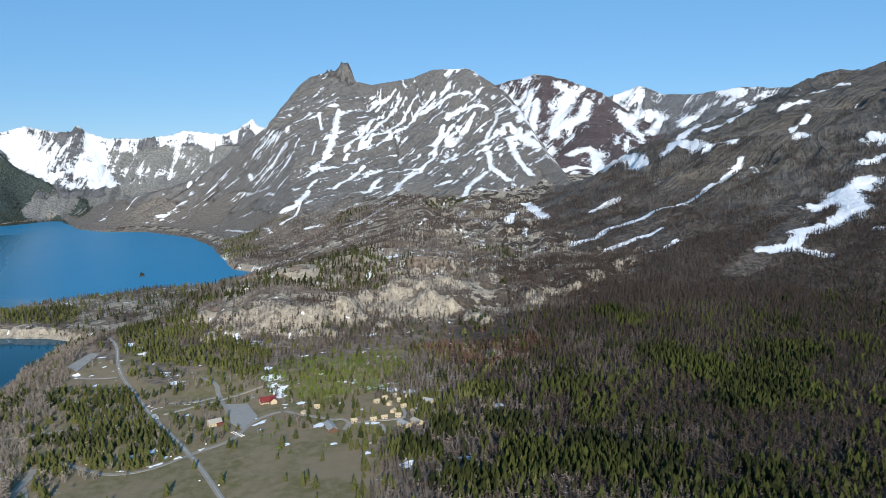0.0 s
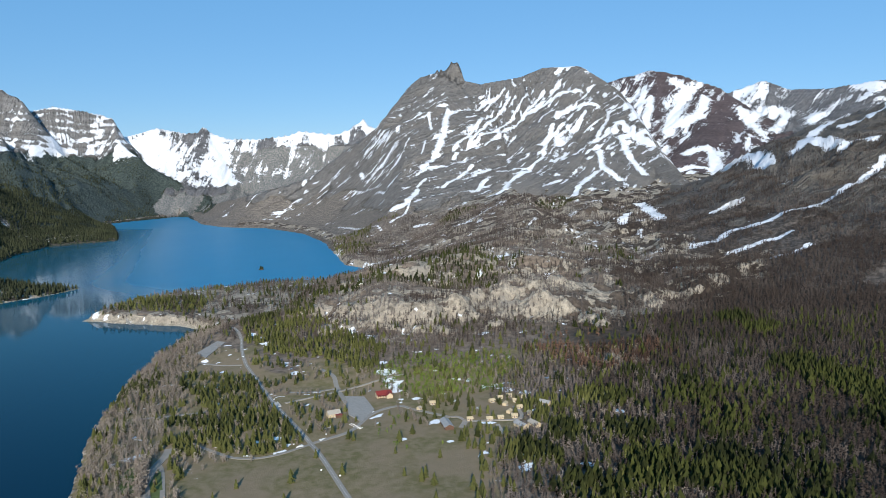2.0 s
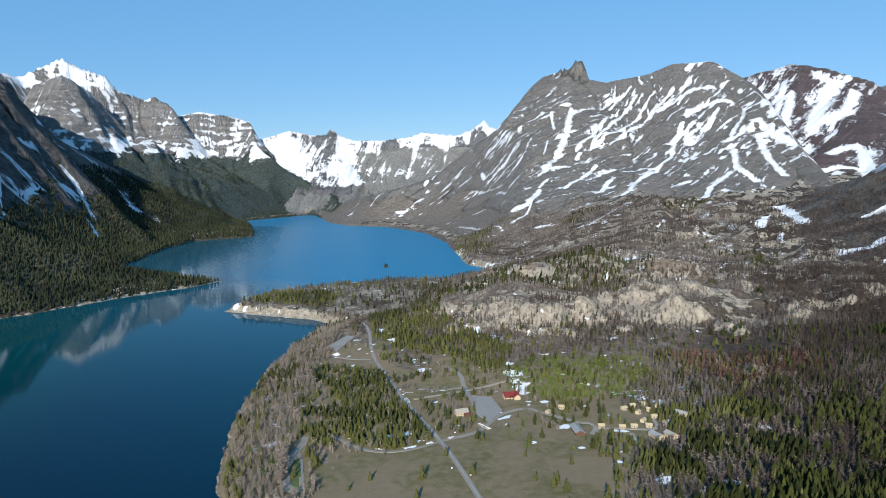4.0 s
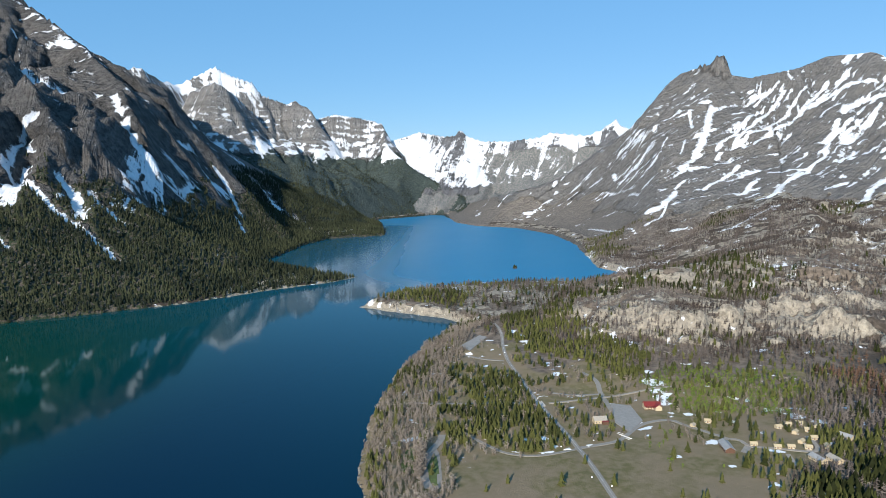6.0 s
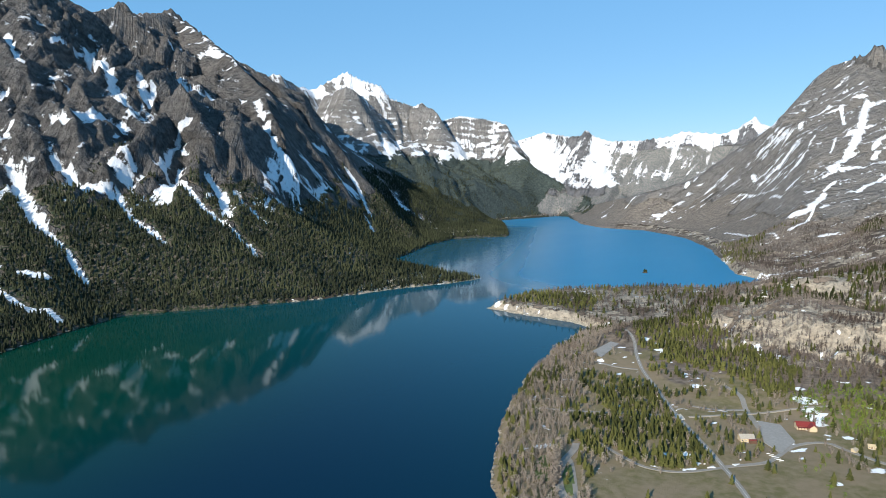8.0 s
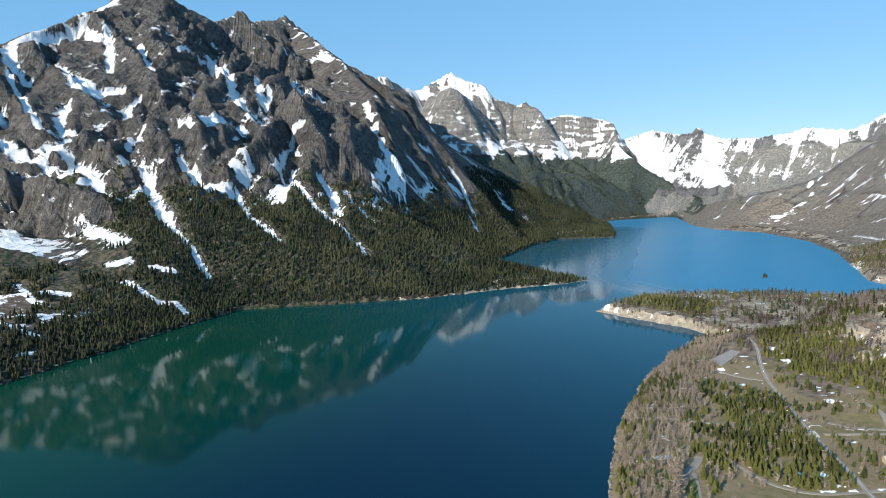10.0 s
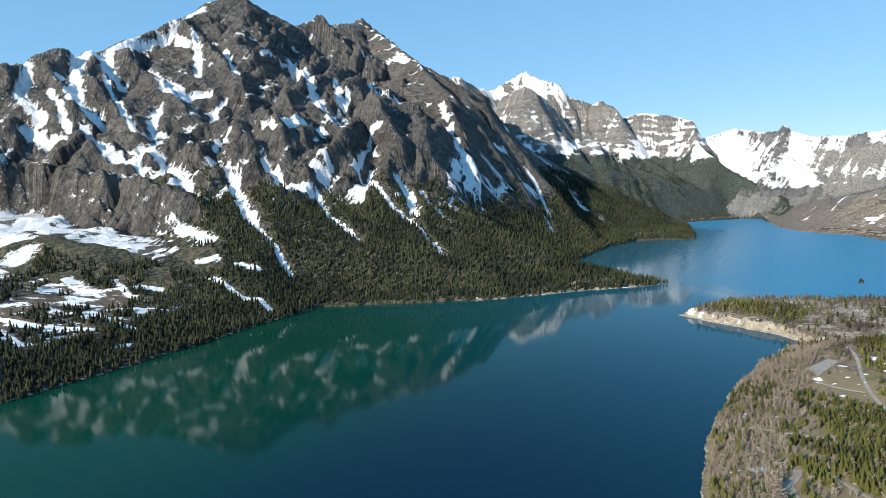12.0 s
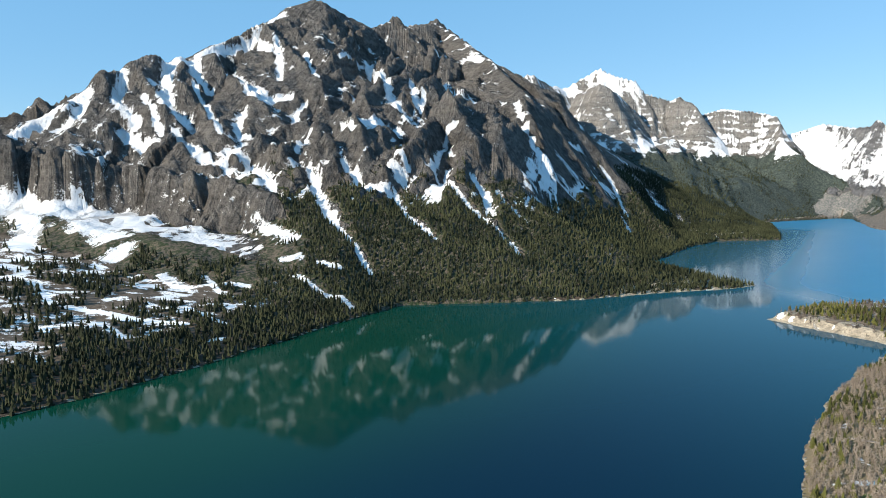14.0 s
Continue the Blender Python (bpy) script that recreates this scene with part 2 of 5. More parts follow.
DRIFTS = [(-462, 1000, 8), (-440, 985, 8), (-425, 960, 7), (-410, 950, 6), (-215, 845, 14), (-206, 820, 10), (-196, 800, 10), (-190, 785, 8), (-228, 880, 7),
          (-330, 830, 7), (-160, 760, 6), (-128, 690, 7), (-105, 640, 4), (-150, 640, 4), (-60, 800, 9), (-385, 560, 6), (-395, 548, 5), (-395, 730, 5),
          (-470, 870, 5), (-812, 1130, 7), (-790, 1128, 6), (-40, 790, 8), (-20, 620, 6), (20, 600, 6), (60, 740, 7), (-1180, 1440, 26), (-1100, 1425, 14)]
CAMP = [(-478, 800), (-375, 808), (-300, 706), (-243, 628), (-262, 592), (-300, 582), (-340, 570), (-400, 600), (-425, 640)]
MEADOW = [(-330, 470), (-305, 560), (-250, 585), (-232, 640), (-150, 690), (-105, 650), (-72, 600), (-60, 300), (-250, 300), (-330, 400)]
FIR_BAND = [(-519, 1074), (-494, 1110), (-420, 1130), (-346, 1038), (-280, 983), (-236, 948), (-227, 863), (-249, 832), (-302, 886), (-352, 893), (-407, 947), (-478, 1008)]
ASPENS = [(-231, 843), (-207, 910), (-142, 935), (-62, 960), (-50, 805), (-125, 773), (-174, 766), (-213, 794)]
OPENINGS = [[(-462, 905), (-425, 880), (-390, 840), (-345, 850), (-330, 800), (-395, 800), (-470, 850)], [(-345, 770), (-300, 760), (-262, 775), (-275, 815), (-320, 800)],
            [(-200, 715), (-180, 735), (-165, 690), (-200, 660)]]
BUILDINGS = [(-199, 762, 20), (-236, 695, 15), (-114, 678, 18), (-40, 684, 14), (-27, 688, 12), (-17, 753, 10)]
CABINS = [(-93, 699, 20), (-73, 701, 15), (-62, 706, 15), (-75, 757, 40), (-67, 768, 10), (-57, 775, 5), (-60, 748, 75), (-49, 759, 10), (-54, 724, 70), (-48, 711, 10), (-41, 773, 80), (-44, 740, 30), (-33, 721, 100), (-139, 743, 15)]
CREEKS = [[(-440, 655), (-388, 679), (-360, 699), (-320, 716)], [(-302, 727), (-295, 733), (-259, 771), (-223, 809), (-190, 840)]]

# gullies, chutes and beaches that hold old snow: (half width, line)
BEACH_SNOW = [(7, [(-735, 1432), (-690, 1480), (-645, 1510), (-545, 1568)]), (9, [(-1340, 1450), (-1190, 1432), (-1130, 1432)])]
WEST_SNOW_A = [(27, [(-2416, 8), (-2516, 115), (-2563, 213)]), (19, [(-2744, 504), (-2901, 748), (-3048, 1033)]), (22, [(-2516, 223), (-2412, 165), (-2375, 117)]),
    (20, [(-2641, 341), (-2454, 286), (-2329, 318)]), (27, [(-2749, 505), (-2391, 413), (-2301, 457)]), (25, [(-2805, 596), (-2606, 567), (-2531, 593)]),
    (11, [(-2547, 543), (-2337, 525), (-2188, 526)]), (11, [(-2459, 368), (-2247, 373)]), (18, [(-2323, 279), (-2228, 346)]),
    (19, [(-2718, 694), (-2352, 681), (-2301, 737)]), (23, [(-2473, 701), (-2365, 722), (-2367, 800)]), (15, [(-2829, 928), (-2643, 872), (-2475, 810)])]
WEST_SNOW_B = [(14, [(-2969, 836), (-2723, 912)]), (13, [(-2724, 1003), (-2431, 928)]), (11, [(-2680, 1125), (-2760, 1260)]),
    (22, [(-2807, 1310), (-2311, 1140), (-2126, 1083)]), (18, [(-1994, 888), (-2033, 963), (-2053, 1032)]), (14, [(-2423, 1307), (-2208, 1194)]),
    (9, [(-2266, 1263), (-2174, 1197)]), (17, [(-2317, 632), (-2228, 586)]), (11, [(-2336, 846), (-2269, 780)]), (8, [(-2052, 750), (-1979, 678)]),
    (10, [(-2037, 843), (-1948, 838)]), (16, [(-2258, 414), (-2142, 448), (-2079, 508)]), (17, [(-2133, 533), (-2085, 574), (-1845, 572)]),
    (16, [(-1943, 656), (-1861, 686), (-1676, 654)])]
WEST_SNOW_C = [(8, [(-1676, 654), (-1569, 648), (-1456, 641)]), (14, [(-1875, 776), (-1790, 802), (-1767, 857)]), (15, [(-1821, 887), (-1802, 921)]),
    (8, [(-1776, 880), (-1623, 828), (-1503, 837)]), (8, [(-1820, 1033), (-1661, 1024), (-1498, 1016), (-1380, 994)]),
    (14, [(-1743, 1118), (-1670, 1105), (-1567, 1049)]), (9, [(-1681, 1152), (-1522, 1125)]), (10, [(-1689, 1259), (-1707, 1339)]),
    (9, [(-1857, 1526), (-1856, 1588), (-1950, 1727)]), (10, [(-2090, 1962), (-2041, 1976), (-1887, 1892)]), (7, [(-1860, 1835), (-1742, 1751)]),
    (8, [(-1976, 1215), (-1968, 1167), (-1819, 1023)])]
WEST_SNOW_D = [(32, [(-2624, 1545), (-2316, 1466), (-2396, 1586)]), (25, [(-2886, 1724), (-2946, 1922), (-2689, 1838)]), (12, [(-2246, 1598), (-2107, 1582)]),
    (10, [(-2139, 1829), (-2138, 1903)]), (14, [(-2080, 1573), (-1965, 1518)]), (11, [(-1839, 915), (-1824, 943)])]
BOWL_SNOW_A = [(36, [(-2154, 133), (-2157, 227), (-2064, 353)]), (26, [(-2064, 352), (-1957, 442), (-1851, 484)]), (19, [(-1851, 484), (-1684, 527), (-1637, 531)]),
    (38, [(-2154, 132), (-1988, 140), (-1860, 186)]), (30, [(-2238, -17), (-2060, 24), (-1889, -4)]), (23, [(-2262, 39), (-2206, 38), (-2041, 35)]),
    (25, [(-1778, 197), (-1749, 170)]), (19, [(-2014, 384), (-1814, 377)]), (15, [(-1589, 243), (-1516, 260)]),
    (10, [(-1414, 57), (-1372, 104), (-1329, 141)]), (9, [(-1333, 116), (-1304, 180), (-1277, 218)]), (7, [(-1369, 239), (-1262, 278)]),
    (7, [(-1285, 102), (-1220, 117)])]
BOWL_SNOW_B = [(7, [(-1589, 15), (-1447, 30)]), (10, [(-1549, 479), (-1543, 515)]), (7, [(-1475, 476), (-1352, 510)]), (9, [(-1354, 523), (-1309, 526)]),
    (8, [(-1506, 539), (-1465, 573)]), (7, [(-1562, 314), (-1450, 324)]), (7, [(-1497, 343), (-1473, 380)]), (7, [(-1190, 233), (-1197, 256)])]
MAIN_SNOW_A = [(17, [(-508, 3476), (-495, 3230), (-502, 3074), (-537, 2917)]), (13, [(-498, 3406), (-354, 3601), (-275, 3704)]), (7, [(-600, 3443), (-556, 3256)]),
    (7, [(-294, 3566), (-376, 3271), (-436, 3127)]), (7, [(-216, 3697), (-287, 3480), (-369, 3207), (-421, 3015)]),
    (7, [(-128, 3730), (-230, 3450), (-367, 3190)]), (6, [(-248, 3756), (-336, 3563)]), (5, [(-348, 3396), (-353, 3303)]),
    (9, [(-40, 3772), (-151, 3530), (-251, 3349), (-336, 3139)]), (17, [(139, 3740), (-10, 3681), (-123, 3559)]),
    (17, [(220, 3605), (106, 3623), (19, 3497)]), (12, [(4, 3416), (-22, 3299), (-39, 3145)])]
MAIN_SNOW_B = [(9, [(160, 3539), (113, 3391)]), (11, [(273, 3539), (202, 3292)]), (12, [(303, 3401), (229, 3297), (172, 3217)]), (8, [(144, 3177), (41, 3091)]),
    (8, [(-34, 3127), (-93, 2995), (-222, 2940)]), (12, [(-93, 2977), (-169, 2846), (-201, 2651)]), (16, [(206, 3156), (207, 2977), (271, 2887)]),
    (17, [(308, 3302), (328, 3104), (370, 2937)]), (12, [(182, 2954), (105, 2801), (32, 2466)]), (9, [(38, 2875), (-31, 2815)]),
    (8, [(-331, 2972), (-388, 2849), (-430, 2752)]), (9, [(-262, 2858), (-280, 2801), (-285, 2740)]), (14, [(-524, 2717), (-542, 2589), (-585, 2541)])]
MAIN_SNOW_C = [(6, [(-507, 2812), (-529, 2747)]), (4, [(-526, 2667), (-534, 2496), (-569, 2425)]), (5, [(-173, 2405), (-226, 2254), (-259, 2146)]),
    (6, [(-250, 2141), (-291, 2117)]), (6, [(-740, 2920), (-686, 2841)]), (5, [(-854, 3076), (-939, 3106)]), (4, [(-761, 2812), (-829, 2848)]),
    (4, [(-856, 2742), (-589, 2381)]), (4, [(-653, 3089), (-737, 3120)]), (4, [(-696, 3050), (-841, 3124)]), (7, [(-892, 3223), (-859, 3163)]),
    (4, [(-237, 1952), (-269, 1953)]), (4, [(-399, 2689), (-481, 2657)]), (5, [(-729, 2973), (-922, 3138)]), (4, [(-650, 3203), (-653, 3113)]),
    (4, [(-569, 3177), (-565, 3039)])]
SIDE_SNOW_A = [(20, [(561, 4499), (354, 3506)]), (30, [(575, 4330), (386, 3415)]), (49, [(750, 4343), (610, 3874)]), (37, [(897, 4386), (816, 4142), (690, 3985)]),
    (17, [(317, 3400), (426, 3188), (650, 3415), (727, 3387)]), (26, [(649, 3567), (788, 3685), (616, 2582)]),
    (22, [(783, 3522), (641, 2519), (631, 2199)]), (50, [(1088, 4305), (1118, 4027)]), (24, [(701, 2202), (861, 2411)]),
    (34, [(1343, 4349), (1203, 4102)]), (19, [(845, 2264), (902, 2228), (1052, 2414)]), (35, [(1678, 4159), (1699, 4173)]),
    (45, [(1704, 4315), (1757, 4193)]), (35, [(1237, 4470), (1087, 4163)])]
SIDE_SNOW_B = [(22, [(1858, 4119), (1871, 4127)]), (13, [(729, 2237), (779, 2080), (840, 2029)]), (36, [(727, 4532), (811, 4494)])]
EAST_SNOW_A = [(11, [(810, 1914), (686, 1821), (583, 1728), (496, 1716), (417, 1735), (309, 1644)]), (8, [(507, 1617), (423, 1594), (363, 1558)]),
    (8, [(514, 1518), (426, 1467)]), (31, [(954, 1564), (864, 1512), (815, 1510)]), (33, [(878, 1538), (845, 1417)]),
    (20, [(834, 1438), (788, 1393), (718, 1388)]), (15, [(710, 1372), (671, 1335), (624, 1351)]), (9, [(671, 1335), (712, 1271)]),
    (20, [(1062, 1742), (1080, 1718)]), (15, [(986, 1643), (1030, 1651)]), (12, [(955, 1904), (971, 1876)]), (12, [(1185, 2268), (1265, 2222)]),
    (10, [(1047, 2201), (1132, 2197)])]
EAST_SNOW_B = [(9, [(1069, 2071), (964, 1953)]), (8, [(494, 1961), (410, 1936)]), (8, [(820, 1317), (826, 1307)]), (21, [(281, 2377), (281, 1964)]),
    (14, [(218, 2135), (182, 1932)])]
# rock ribs between the gullies of the west mountain: (height, line)
WEST_RIBS_A = [(30, [(-2923, 915), (-2436, 929), (-1924, 852)]), (30, [(-2708, 1042), (-2437, 1057), (-1847, 901)]), (24, [(-2495, 1131), (-2057, 1075)]),
    (30, [(-2312, 1326), (-1939, 1233)]), (30, [(-2134, 1274), (-1788, 1169)]), (26, [(-2191, 1217), (-1839, 1026)]),
    (30, [(-2219, 1500), (-1791, 1276), (-1759, 1316)]), (26, [(-2123, 1608), (-1863, 1519)]), (28, [(-2146, 1764), (-1955, 1816)]),
    (26, [(-2170, 1963), (-2006, 2048), (-1776, 1975)]), (26, [(-2722, 657), (-2237, 695)]), (24, [(-2550, 464), (-2158, 532)]),
    (22, [(-2636, 375), (-2286, 420)]), (20, [(-2599, 268), (-2325, 303)]), (22, [(-2229, 622), (-1954, 628)])]
WEST_RIBS_B = [(22, [(-2268, 818), (-1893, 734)]), (24, [(-1870, 1165), (-1716, 1061)]), (22, [(-2087, 865), (-1840, 836)])]
GULLIES = WEST_SNOW_A + WEST_SNOW_B + WEST_SNOW_C + WEST_SNOW_D
SNOW_LINES = BEACH_SNOW + GULLIES + BOWL_SNOW_A + BOWL_SNOW_B + MAIN_SNOW_A + MAIN_SNOW_B + MAIN_SNOW_C + SIDE_SNOW_A + SIDE_SNOW_B + EAST_SNOW_A + EAST_SNOW_B
# pale crags of the broken cliff: (x, y, radius)
CRAGS = [(-313, 1049, 29), (-283, 1058, 30), (-250, 1054, 23), (-234, 1040, 19), (-204, 1021, 15), (-188, 1053, 23), (-156, 1108, 20), (-139, 1121, 18), (-111, 1178, 29), (-82, 1167, 32), (-50, 1165, 28), (-22, 1152, 21), (-95, 1078, 16), (53, 1134, 22), (68, 1101, 14), (163, 1210, 20), (70, 931, 15), (-78, 1257, 20), (-38, 1251, 22), (1, 1269, 18), (-344, 1062, 15), (-346, 1010, 12), (-207, 1059, 19), (-167, 1027, 12), (-94, 1207, 24)]

# stands of living conifers in the burnt wood: (x, y, radius)
STANDS = [(-22, 745, 33), (7, 676, 30), (41, 782, 30), (63, 678, 30), (-30, 617, 25), (76, 612, 25), (76, 579, 24), (114, 580, 27), (145, 572, 27), (140, 621, 22),
          (290, 895, 36), (314, 847, 39), (336, 790, 37), (385, 803, 43), (452, 875, 42), (323, 720, 31), (382, 733, 36), (267, 1122, 31), (293, 1070, 29), (22, 544, 28)]

# ---- land ----
def hash2(i, j, seed):
    n = (i.astype(np.int64) * 374761393 + j.astype(np.int64) * 668265263 + seed * 1442695041) & 0x7FFFFFFF
    n = ((n ^ (n >> 13)) * 1274126177) & 0x7FFFFFFF
    return ((n ^ (n >> 16)) & 0xFFFF) / 65535.0


def value_noise(x, y, seed=0):
    """Smooth noise from 0 to 1 with cells one unit wide."""
    i, j = np.floor(x), np.floor(y)
    u, v = x - i, y - j
    u, v = u * u * u * (u * (u * 6 - 15) + 10), v * v * v * (v * (v * 6 - 15) + 10)
    a, b, c, d = hash2(i, j, seed), hash2(i + 1, j, seed), hash2(i, j + 1, seed), hash2(i + 1, j + 1, seed)
    return a + (b - a) * u + (c - a) * v + (a - b - c + d) * u * v


def fbm(x, y, seed=0, octaves=4, gain=0.5):
    total, amp, norm = 0.0, 1.0, 0.0
    for k in range(octaves):
        total = total + amp * value_noise(x * 2 ** k + 17.3 * k, y * 2 ** k - 9.1 * k, seed + k)
        norm, amp = norm + amp, amp * gain
    return total / norm


def ridged(x, y, seed=0, octaves=3, gain=0.5):
    total, amp, norm = 0.0, 1.0, 0.0
    for k in range(octaves):
        total = total + amp * (1 - np.abs(2 * value_noise(x * 2 ** k + 5.7 * k, y * 2 ** k + 3.3 * k, seed + k) - 1))
        norm, amp = norm + amp, amp * gain
    return total / norm


def smooth(v, low, high):
    t = np.clip((v - low) / (high - low), 0, 1)
    return t * t * (3 - 2 * t)


def soft_max(a, b, k):
    h = np.clip(0.5 + 0.5 * (a - b) / k, 0, 1)
    return b + (a - b) * h + k * h * (1 - h)


def near_line(x, y, pts):
    """Distance to a line of points, and how far along it the nearest place lies."""
    best, along, run = np.full(x.shape, 1e9), np.zeros(x.shape), 0.0
    for (ax, ay), (bx, by) in zip(pts, pts[1:]):
        dx, dy = bx - ax, by - ay
        length = math.hypot(dx, dy)
        t = np.clip(((x - ax) * dx + (y - ay) * dy) / length ** 2, 0, 1)
        d = np.hypot(x - ax - t * dx, y - ay - t * dy)
        near = d < best
        best, along = np.where(near, d, best), np.where(near, run + t * length, along)
        run += length
    return best, along


def inside(x, y, pts):
    odd = np.zeros(x.shape, bool)
    for (ax, ay), (bx, by) in zip(pts, pts[1:] + pts[:1]):
        if ay != by:
            odd ^= ((ay > y) != (by > y)) & (x < (bx - ax) * (y - ay) / (by - ay) + ax)
    return odd


EAST_SHORE = [(-100, -1500), (-180, -300), (-260, 150), (-330, 380), (-368, 462), (-440, 566), (-485, 665), (-535, 790), (-570, 920), (-587, 1040),
              (-577, 1080), (-650, 1111), (-766, 1112), (-838, 1118), (-822, 1193), (-824, 1289), (-754, 1416), (-654, 1511), (-537, 1579),
              (-513, 1686), (-471, 1812), (-584, 1910), (-828, 2494), (-1043, 2850), (-1307, 3100), (-1530, 3120), (-1735, 3290), (-1850, 3480), (-1960, 3620), (-2060, 3780)]
WEST_SHORE = [(-2150, 3800), (-2190, 3500), (-2210, 3250), (-2050, 3040), (-1760, 2630), (-1645, 2450), (-1700, 2360), (-1760, 2230),
              (-1690, 1990), (-1560, 1720), (-1470, 1510), (-1362, 1453), (-1185, 1437), (-1062, 1440), (-1075, 1345), (-1135, 1140), (-1160, 990), (-1240, 810),
              (-1321, 641), (-1259, 505), (-1169, 345), (-1069, 153), (-1007, -1), (-960, -300), (-1000, -1500)]
LAKE = EAST_SHORE + WEST_SHORE


def from_eye(eye, rows):
    """Ridge points from an eye: (bearing in degrees, rise in degrees, distance)."""
    ex, ey, ez = eye
    return [(ex + d * math.sin(radians(a)), ey + d * math.cos(radians(a)), ez + d * math.tan(radians(e))) for a, e, d in rows]


